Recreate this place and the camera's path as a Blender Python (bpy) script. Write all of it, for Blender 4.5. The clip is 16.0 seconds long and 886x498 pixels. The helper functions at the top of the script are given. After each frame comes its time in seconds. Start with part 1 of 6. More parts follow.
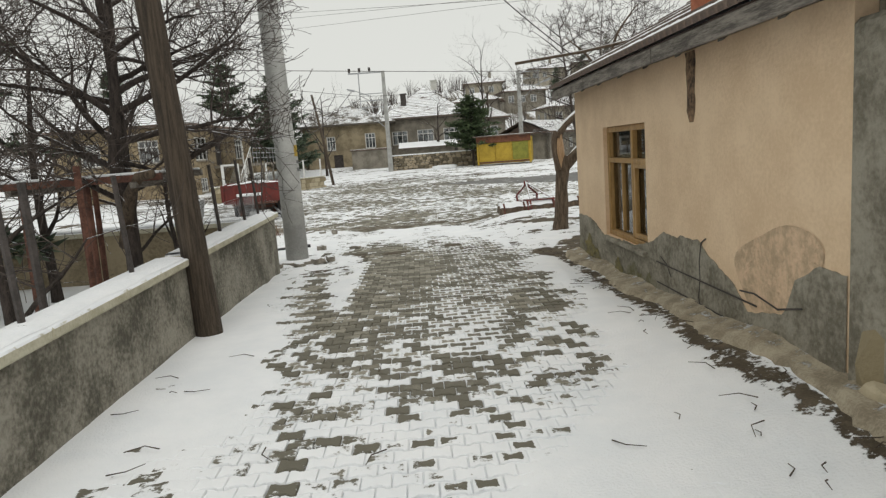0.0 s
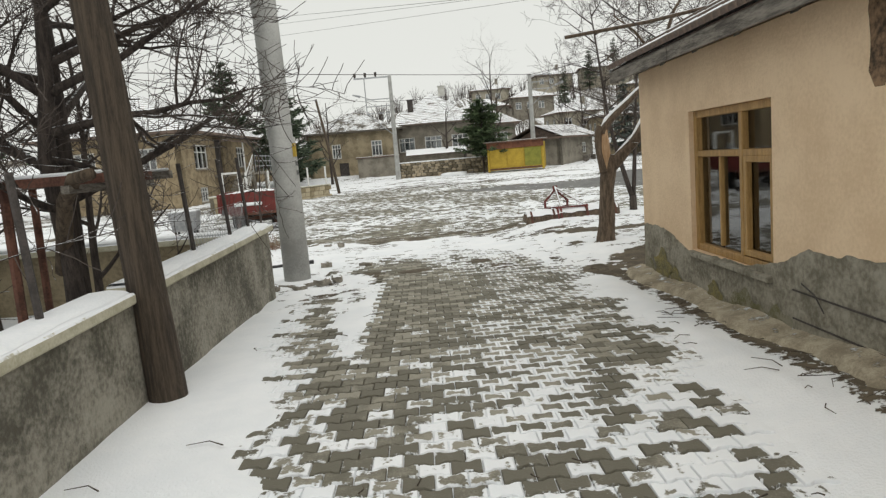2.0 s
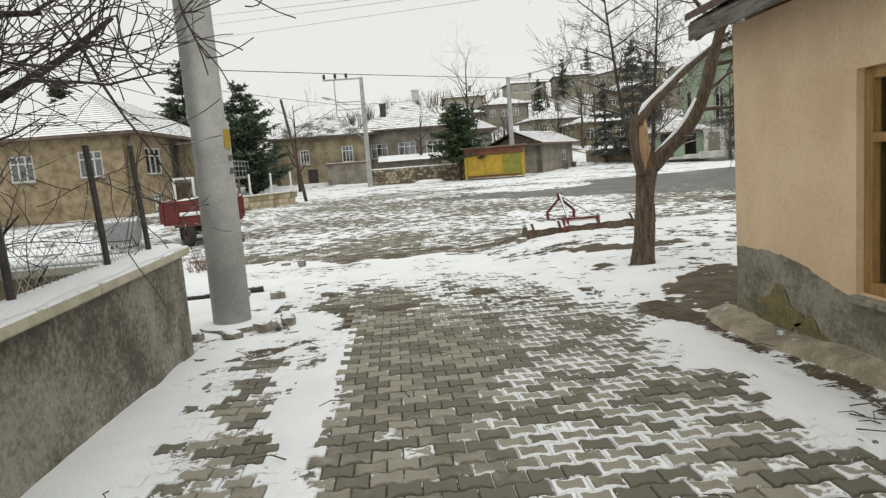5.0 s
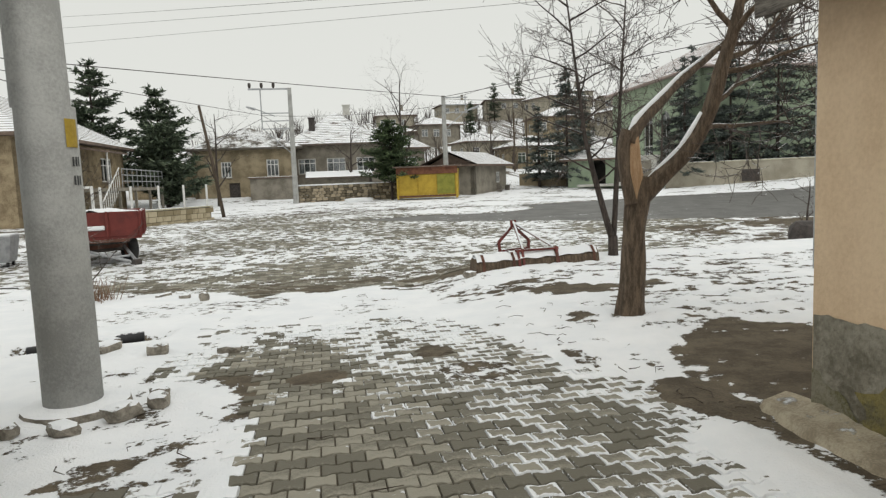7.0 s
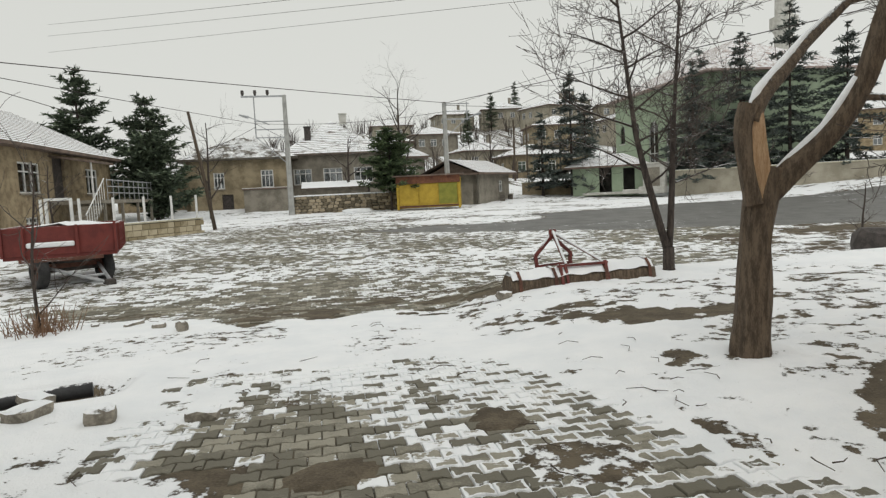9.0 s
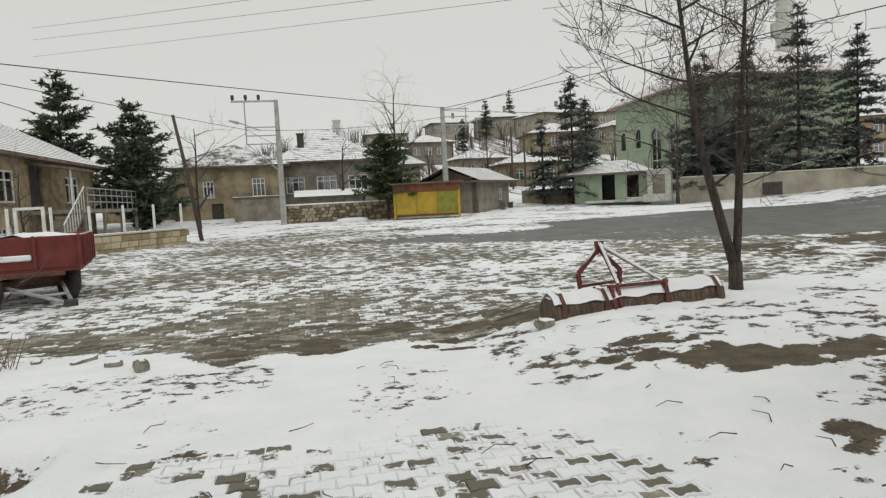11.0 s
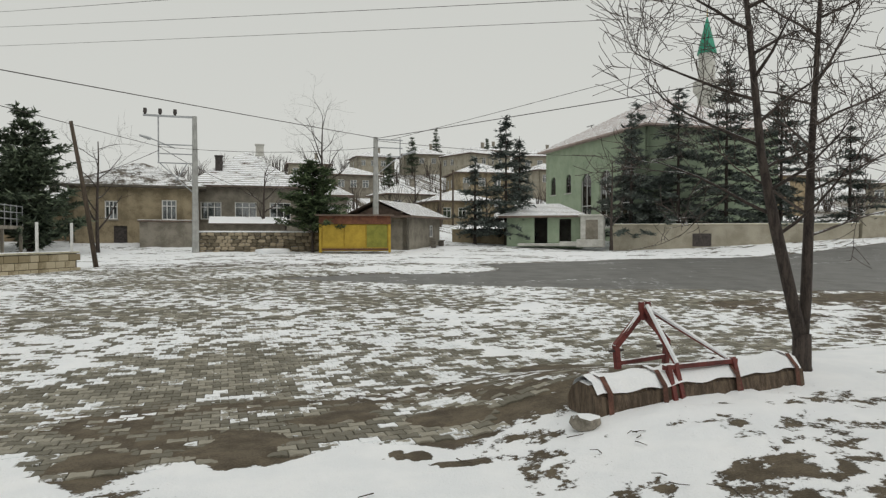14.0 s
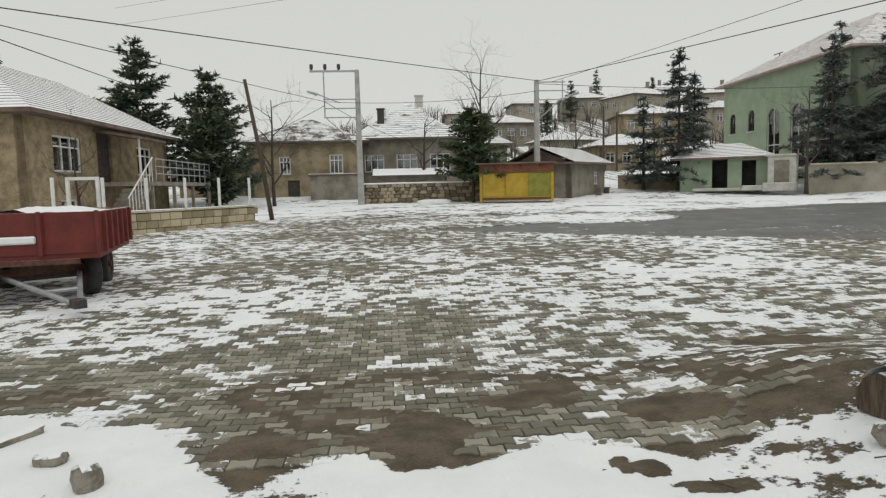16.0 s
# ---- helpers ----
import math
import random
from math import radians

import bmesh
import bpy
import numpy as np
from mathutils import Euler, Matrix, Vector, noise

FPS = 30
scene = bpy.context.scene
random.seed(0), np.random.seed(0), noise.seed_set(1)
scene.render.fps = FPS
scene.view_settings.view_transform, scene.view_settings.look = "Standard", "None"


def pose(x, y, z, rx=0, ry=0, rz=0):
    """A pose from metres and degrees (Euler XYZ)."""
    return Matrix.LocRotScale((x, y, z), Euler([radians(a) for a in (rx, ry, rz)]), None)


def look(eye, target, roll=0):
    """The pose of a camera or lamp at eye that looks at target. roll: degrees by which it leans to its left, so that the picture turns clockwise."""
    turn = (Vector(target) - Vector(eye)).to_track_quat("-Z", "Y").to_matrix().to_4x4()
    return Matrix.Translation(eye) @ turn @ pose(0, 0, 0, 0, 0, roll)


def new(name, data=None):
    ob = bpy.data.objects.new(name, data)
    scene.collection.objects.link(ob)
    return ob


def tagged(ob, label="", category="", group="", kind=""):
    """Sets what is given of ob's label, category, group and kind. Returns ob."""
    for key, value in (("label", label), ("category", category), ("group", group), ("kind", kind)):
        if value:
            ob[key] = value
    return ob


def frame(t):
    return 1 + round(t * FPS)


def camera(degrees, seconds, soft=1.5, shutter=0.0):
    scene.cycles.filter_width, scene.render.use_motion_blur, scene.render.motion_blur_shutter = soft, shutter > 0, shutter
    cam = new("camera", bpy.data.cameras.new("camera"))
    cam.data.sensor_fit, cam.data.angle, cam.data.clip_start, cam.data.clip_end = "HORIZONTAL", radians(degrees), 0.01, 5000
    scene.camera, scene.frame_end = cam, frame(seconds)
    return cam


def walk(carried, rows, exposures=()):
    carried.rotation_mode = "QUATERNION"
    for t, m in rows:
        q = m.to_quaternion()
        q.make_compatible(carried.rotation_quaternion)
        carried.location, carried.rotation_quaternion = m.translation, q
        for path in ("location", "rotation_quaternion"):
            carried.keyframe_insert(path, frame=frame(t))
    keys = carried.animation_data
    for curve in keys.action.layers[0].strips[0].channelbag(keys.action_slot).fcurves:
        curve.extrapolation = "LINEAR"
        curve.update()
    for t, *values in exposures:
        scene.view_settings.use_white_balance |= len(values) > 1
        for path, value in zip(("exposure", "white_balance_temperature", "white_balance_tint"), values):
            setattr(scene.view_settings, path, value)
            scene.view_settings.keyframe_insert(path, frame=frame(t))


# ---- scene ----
cam = camera(68.0, 16.0, soft=1.3)
PATH = [
    (0, (-0.008, -0.104, 1.656), (0.048, 1.873, 1.359), -4.3),
    (0.5, (-0.079, 0.336, 1.624), (-0.03, 2.315, 1.337), -4.5),
    (1, (-0.104, 0.786, 1.61), (-0.06, 2.766, 1.329), -4.6),
    (1.5, (-0.219, 1.242, 1.557), (-0.18, 3.222, 1.281), -4.6),
    (2, (-0.261, 1.695, 1.536), (-0.22, 3.676, 1.266), -4.8),
    (2.5, (-0.357, 2.167, 1.522), (-0.314, 4.148, 1.254), -5.0),
    (3, (-0.422, 2.59, 1.508), (-0.378, 4.572, 1.244), -5.1),
    (5.5, (-0.407, 4.652, 1.41), (-0.197, 6.626, 1.169), -3.7),
    (6, (-0.408, 5.108, 1.423), (-0.085, 7.07, 1.201), -2.3),
    (6.5, (-0.431, 5.559, 1.395), (-0.087, 7.518, 1.185), -2.2),
    (7, (-0.393, 6.027, 1.425), (-0.04, 7.985, 1.219), -2.3),
    (7.5, (-0.455, 6.492, 1.378), (-0.097, 8.45, 1.178), -2.6),
    (8, (-0.443, 6.942, 1.377), (-0.08, 8.899, 1.183), -2.7),
    (8.5, (-0.5, 7.382, 1.368), (-0.133, 9.34, 1.183), -2.8),
    (9, (-0.494, 7.819, 1.327), (-0.126, 9.777, 1.154), -2.8),
    (11.5, (-0.531, 9.902, 1.286), (-0.134, 11.857, 1.142), -3.0),
    (12, (-0.565, 10.316, 1.292), (-0.163, 12.27, 1.149), -3.0),
    (12.5, (-0.616, 10.709, 1.281), (-0.214, 12.663, 1.134), -2.9),
    (13, (-0.574, 11.106, 1.283), (-0.05, 13.032, 1.166), 0.3),
    (13.5, (-0.59, 11.472, 1.305), (0.021, 13.375, 1.238), 0.7),
    (14, (-0.641, 11.794, 1.294), (-0.006, 13.69, 1.252), 0.0),
    (14.5, (-0.688, 12.119, 1.273), (-0.386, 14.09, 1.121), -0.2),
    (15, (-0.761, 12.384, 1.25), (-0.576, 14.366, 1.056), -0.9),
    (15.5, (-0.727, 12.687, 1.242), (-0.558, 14.671, 1.048), -1.2),
    (16, (-0.687, 12.931, 1.24), (-0.519, 14.915, 1.051), -1.4),
]
walk(cam, [(t, look(e, a, r)) for t, e, a, r in PATH], [(0, 0.12), (1.5, 0.18), (3, 0.3), (5.5, 0.3), (7, 0.18), (9, 0.06), (12, -0.04), (14, -0.1), (16, -0.04)])

# ---- light ----
world = bpy.data.worlds.new("overcast")
scene.world = world
world.use_nodes = True
wn, wl = world.node_tree.nodes, world.node_tree.links
wn.clear()
sky = wn.new("ShaderNodeTexSky")
sky.sky_type, sky.sun_disc = "NISHITA", False
sky.sun_elevation, sky.sun_rotation = radians(50), radians(200)
sat = wn.new("ShaderNodeHueSaturation")
sat.inputs["Saturation"].default_value = 0.0
cloud = wn.new("ShaderNodeMix")
cloud.data_type = "RGBA"
cloud.inputs[0].default_value = 0.88
cloud.inputs[7].default_value = (6.75, 6.85, 6.45, 1)
bgd = wn.new("ShaderNodeBackground")
bgd.inputs["Strength"].default_value = 0.1
wout = wn.new("ShaderNodeOutputWorld")
wl.new(sky.outputs[0], sat.inputs["Color"])
wl.new(sat.outputs[0], cloud.inputs[6])
wl.new(cloud.outputs[2], bgd.inputs["Color"])
wl.new(bgd.outputs[0], wout.inputs["Surface"])
sun = new("sun", bpy.data.lights.new("sun", "SUN"))
sun.data.energy, sun.data.angle, sun.data.color = 0.9, radians(70), (1.0, 0.98, 0.95)
sun.matrix_world = look((8, -20, 40), (0, 0, 0))


# ---- materials ----
def mat(name, a, b, scale=3.0, fine=40.0, rough=0.85, bump=0.3, snow=None, metal=0.0, attr=False, island=0.0, obj=0.0, grain=(1, 1, 1), snowscale=9.0):
    """Two colours mixed by noise at two scales; snow: how level a face must be to carry snow; attr: snow after the mesh's own cover."""
    m = bpy.data.materials.new(name)
    m.use_nodes = True
    n, l = m.node_tree.nodes, m.node_tree.links
    n.clear()
    out = n.new("ShaderNodeOutputMaterial")
    p = n.new("ShaderNodeBsdfPrincipled")
    l.new(p.outputs[0], out.inputs[0])
    p.inputs["Roughness"].default_value, p.inputs["Metallic"].default_value = rough, metal
    geo = n.new("ShaderNodeNewGeometry")
    tc = n.new("ShaderNodeTexCoord")
    mp = n.new("ShaderNodeMapping")
    mp.inputs["Scale"].default_value = grain
    l.new(tc.outputs["Object"], mp.inputs[0])

    def tex(s, d=4.0):
        t = n.new("ShaderNodeTexNoise")
        t.inputs["Scale"].default_value, t.inputs["Detail"].default_value, t.inputs["Roughness"].default_value = s, d, 0.62
        l.new(mp.outputs[0], t.inputs["Vector"])
        return t.outputs[0]

    def math_node(op, x, y):
        t = n.new("ShaderNodeMath")
        t.operation = op
        for i, v in enumerate((x, y)):
            if isinstance(v, (int, float)):
                t.inputs[i].default_value = v
            else:
                l.new(v, t.inputs[i])
        return t.outputs[0]

    def ramp(v, lo, hi):
        t = n.new("ShaderNodeMapRange")
        t.interpolation_type = "SMOOTHSTEP"
        l.new(v, t.inputs[0])
        t.inputs[1].default_value, t.inputs[2].default_value = lo, hi
        return t.outputs[0]

    def mixc(f, x, y):
        t = n.new("ShaderNodeMix")
        t.data_type = "RGBA"
        l.new(f, t.inputs[0])
        for i, v in ((6, x), (7, y)):
            if isinstance(v, tuple):
                t.inputs[i].default_value = (*v, 1)
            else:
                l.new(v, t.inputs[i])
        return t.outputs[2]

    big, small = tex(scale), tex(fine, 3.0)
    f = math_node("ADD", math_node("MULTIPLY", big, 0.65), math_node("MULTIPLY", small, 0.35))
    if island:
        f = math_node("ADD", f, math_node("MULTIPLY", math_node("SUBTRACT", geo.outputs["Random Per Island"], 0.5), island))
    if obj:
        oi = n.new("ShaderNodeObjectInfo")
        f = math_node("ADD", f, math_node("MULTIPLY", math_node("SUBTRACT", oi.outputs["Random"], 0.5), obj))
    col = mixc(ramp(f, 0.37, 0.63), a, b)
    height = small
    if snow is not None or attr:
        flake = math_node("ADD", math_node("MULTIPLY", tex(snowscale, 5.0), 0.75), math_node("MULTIPLY", tex(snowscale * 5, 3.0), 0.25))
        if attr:
            at = n.new("ShaderNodeAttribute")
            at.attribute_name = "cover"
            v = math_node("SUBTRACT", at.outputs["Fac"], math_node("MULTIPLY", math_node("SUBTRACT", flake, 0.5), 2.0))
            if island:
                v = math_node("ADD", v, math_node("MULTIPLY", math_node("SUBTRACT", geo.outputs["Random Per Island"], 0.5), 0.75))
            if obj:
                v = math_node("ADD", v, math_node("MULTIPLY", math_node("SUBTRACT", oi.outputs["Random"], 0.5), 0.6))
            k = ramp(v, 0.46, 0.56)
        else:
            sp = n.new("ShaderNodeSeparateXYZ")
            l.new(geo.outputs["Normal"], sp.inputs[0])
            k = ramp(math_node("ADD", sp.outputs[2], math_node("MULTIPLY", math_node("SUBTRACT", flake, 0.5), 0.9)), snow - 0.04, snow + 0.06)
        white = mixc(ramp(tex(2.0), 0.3, 0.7), (0.80, 0.82, 0.84), (0.87, 0.88, 0.89))
        col = mixc(k, col, white)
        height = math_node("ADD", math_node("MULTIPLY", small, 0.5), math_node("MULTIPLY", k, 1.2))
    l.new(col, p.inputs["Base Color"])
    bp = n.new("ShaderNodeBump")
    bp.inputs["Strength"].default_value, bp.inputs["Distance"].default_value = bump, 0.02
    l.new(height, bp.inputs["Height"])
    l.new(bp.outputs[0], p.inputs["Normal"])
    return m


def glass(name, tint=(0.55, 0.6, 0.62)):
    m = bpy.data.materials.new(name)
    m.use_nodes = True
    n, l = m.node_tree.nodes, m.node_tree.links
    n.clear()
    out, mx = n.new("ShaderNodeOutputMaterial"), n.new("ShaderNodeMixShader")
    tr, gl, fr = n.new("ShaderNodeBsdfTransparent"), n.new("ShaderNodeBsdfGlossy"), n.new("ShaderNodeFresnel")
    tr.inputs[0].default_value = (*tint, 1)
    gl.inputs["Roughness"].default_value = 0.03
    fr.inputs[0].default_value = 2.6
    l.new(fr.outputs[0], mx.inputs[0])
    l.new(tr.outputs[0], mx.inputs[1])
    l.new(gl.outputs[0], mx.inputs[2])
    l.new(mx.outputs[0], out.inputs[0])
    return m


GROUND = mat("snowy_earth", (0.06, 0.046, 0.029), (0.135, 0.108, 0.072), 4, 60, 0.95, 0.8, attr=True, snowscale=7)
PAVER = mat("concrete_paver", (0.138, 0.127, 0.095), (0.295, 0.275, 0.219), 5, 90, 0.75, 0.5, attr=True, island=0.5, snowscale=6)
PAVER_OB = mat("concrete_paver_single", (0.138, 0.127, 0.095), (0.295, 0.275, 0.219), 5, 90, 0.75, 0.5, attr=True, obj=0.5, snowscale=6)
ASPHALT = mat("wet_asphalt", (0.085, 0.083, 0.078), (0.15, 0.147, 0.138), 1.2, 90, 0.55, 0.4, attr=True, snowscale=5)
RENDER_GREY = mat("rough_grey_render", (0.09, 0.083, 0.062), (0.34, 0.318, 0.262), 2.2, 28, 0.95, 1.0)
DULL_RED = mat("dull_red_iron", (0.07, 0.012, 0.010), (0.17, 0.035, 0.028), 6, 50, 0.6, 0.3, snow=0.9)
COPING = mat("cement_coping", (0.42, 0.39, 0.28), (0.58, 0.55, 0.43), 6, 60, 0.9, 0.5, snow=0.62)
SNOW = mat("fresh_snow", (0.80, 0.82, 0.84), (0.87, 0.88, 0.89), 3, 50, 0.8, 0.5)
PLASTER = mat("peach_plaster", (0.69, 0.505, 0.325), (0.81, 0.62, 0.42), 1.6, 35, 0.9, 0.3)
CEMENT = mat("bare_cement_render", (0.15, 0.135, 0.10), (0.33, 0.305, 0.245), 4, 25, 0.95, 0.9)
MOSSY = mat("mossy_plinth", (0.13, 0.12, 0.05), (0.27, 0.25, 0.19), 4, 45, 0.95, 0.9)
SANDY = mat("crumbled_sandy_cement", (0.24, 0.20, 0.14), (0.46, 0.40, 0.295), 5, 70, 0.95, 1.0, snow=1.05)
OLD_WOOD = mat("weathered_grey_board", (0.07, 0.06, 0.05), (0.26, 0.235, 0.20), 4, 30, 0.85, 0.5, grain=(6, 0.6, 6))
PINE_WOOD = mat("varnished_pine", (0.30, 0.17, 0.05), (0.46, 0.28, 0.10), 5, 40, 0.5, 0.3, grain=(6, 6, 0.7))
DARK_POLE = mat("creosoted_pole", (0.04, 0.029, 0.02), (0.12, 0.088, 0.06), 5, 50, 0.8, 0.8, grain=(8, 8, 0.5))
CONCRETE = mat("spun_concrete", (0.30, 0.30, 0.285), (0.43, 0.43, 0.41), 2.5, 50, 0.85, 0.25)
BARK = mat("furrowed_bark", (0.06, 0.042, 0.028), (0.17, 0.125, 0.085), 7, 50, 0.9, 1.0, snow=0.80, grain=(4, 4, 0.7))
BARK_DARK = mat("dark_wet_bark", (0.025, 0.019, 0.016), (0.08, 0.062, 0.052), 7, 50, 0.9, 0.8, snow=0.86, grain=(4, 4, 0.8))
TWIG = mat("thin_twigs", (0.045, 0.035, 0.03), (0.11, 0.088, 0.075), 6, 50, 0.9, 0.2, snow=0.93)
SPLIT = mat("split_heartwood", (0.34, 0.20, 0.10), (0.52, 0.36, 0.22), 9, 50, 0.85, 0.6, grain=(6, 6, 0.7))
RED = mat("faded_red_paint", (0.105, 0.016, 0.012), (0.175, 0.028, 0.021), 3, 40, 0.6, 0.2, snow=0.82)
RUST = mat("rusty_iron", (0.07, 0.03, 0.02), (0.17, 0.075, 0.05), 9, 60, 0.85, 0.5, snow=0.85)
RUST_RED = mat("faded_red_brown_board", (0.10, 0.035, 0.02), (0.22, 0.09, 0.045), 3, 30, 0.8, 0.3)
DARK_IRON = mat("dark_iron", (0.03, 0.025, 0.022), (0.075, 0.062, 0.056), 8, 60, 0.7, 0.3)
RUBBER = mat("tyre_rubber", (0.02, 0.02, 0.021), (0.045, 0.044, 0.043), 8, 60, 0.85, 0.3)
GALV = mat("galvanised_steel", (0.30, 0.31, 0.32), (0.45, 0.46, 0.47), 6, 50, 0.5, 0.15, metal=0.4)
WHITE = mat("white_painted_frame", (0.62, 0.62, 0.60), (0.78, 0.78, 0.76), 4, 40, 0.5, 0.1)
CURTAIN = mat("pale_net_curtain", (0.40, 0.40, 0.38), (0.62, 0.62, 0.60), 9, 40, 0.95, 0.2, grain=(6, 6, 0.3))
TAN_STONE = mat("tan_cut_stone", (0.20, 0.15, 0.09), (0.41, 0.33, 0.21), 2.2, 25, 0.95, 0.7)
BROWN_RENDER = mat("brown_mud_render", (0.18, 0.145, 0.09), (0.37, 0.305, 0.20), 1.2, 20, 0.95, 0.6)
GREY_BLOCK = mat("grey_block_wall", (0.165, 0.148, 0.118), (0.295, 0.268, 0.22), 1.4, 22, 0.95, 0.5)
CREAM = mat("cream_render", (0.28, 0.255, 0.195), (0.42, 0.385, 0.31), 1.0, 20, 0.95, 0.4)
GREEN_WALL = mat("mint_green_render", (0.27, 0.34, 0.235), (0.36, 0.435, 0.31), 0.9, 20, 0.9, 0.3)
ROOF_SNOW = mat("snowy_clay_tile", (0.10, 0.075, 0.06), (0.20, 0.145, 0.115), 2, 25, 0.9, 0.6, snow=0.5, snowscale=2.5)
ROOF_STREAK = mat("snow_streaked_clay_tile", (0.085, 0.068, 0.056), (0.17, 0.135, 0.11), 2, 25, 0.9, 0.6, snow=0.78, snowscale=2.2, grain=(0.5, 1, 2.5))
ROOF_BARE = mat("mossy_clay_tile", (0.07, 0.062, 0.05), (0.15, 0.13, 0.105), 2, 25, 0.9, 0.6, snow=0.92, snowscale=1.2)
ROOF_PINK = mat("snow_dusted_red_tile", (0.32, 0.24, 0.21), (0.46, 0.37, 0.34), 2, 25, 0.9, 0.5, snow=0.85, snowscale=3)
BRICK = mat("red_brick", (0.30, 0.09, 0.045), (0.45, 0.16, 0.08), 6, 40, 0.9, 0.5, snow=0.9)
YELLOW = mat("yellow_sheet_metal", (0.36, 0.235, 0.014), (0.48, 0.325, 0.028), 3, 40, 0.5, 0.15)
OLIVE = mat("olive_green_sheet", (0.17, 0.17, 0.015), (0.26, 0.25, 0.03), 3, 40, 0.5, 0.15)
RUBBLE = mat("rubble_stone", (0.15, 0.125, 0.085), (0.36, 0.30, 0.21), 3, 30, 0.95, 0.8, obj=0.7, snow=0.93)
PALE_STONE = mat("pale_block_stone", (0.28, 0.23, 0.14), (0.50, 0.43, 0.30), 3, 30, 0.95, 0.6, obj=0.7)
MORTAR = mat("dark_mortar", (0.10, 0.085, 0.06), (0.18, 0.155, 0.115), 5, 40, 0.95, 0.6, snow=0.8)
NEEDLE = mat("dark_pine_needles", (0.056, 0.078, 0.05), (0.13, 0.165, 0.103), 1.5, 12, 0.8, 0.1, snow=1.22, island=0.6)
NEEDLE_BLUE = mat("blue_cedar_needles", (0.06, 0.076, 0.066), (0.14, 0.165, 0.145), 1.5, 12, 0.8, 0.1, snow=1.16, island=0.6)
BLACK = mat("black_plastic", (0.015, 0.015, 0.016), (0.03, 0.03, 0.032), 6, 50, 0.5, 0.2, snow=0.8)
INSIDE = mat("dim_room_wall", (0.09, 0.085, 0.076), (0.17, 0.162, 0.147), 2, 20, 0.95, 0.2)
LIME = mat("whitish_fountain_stone", (0.42, 0.41, 0.37), (0.58, 0.57, 0.53), 3, 30, 0.85, 0.3, snow=0.9)
SPIRE = mat("green_sheet_spire", (0.01, 0.20, 0.12), (0.02, 0.28, 0.17), 2, 20, 0.4, 0.1)
GLASS = glass("window_glass")


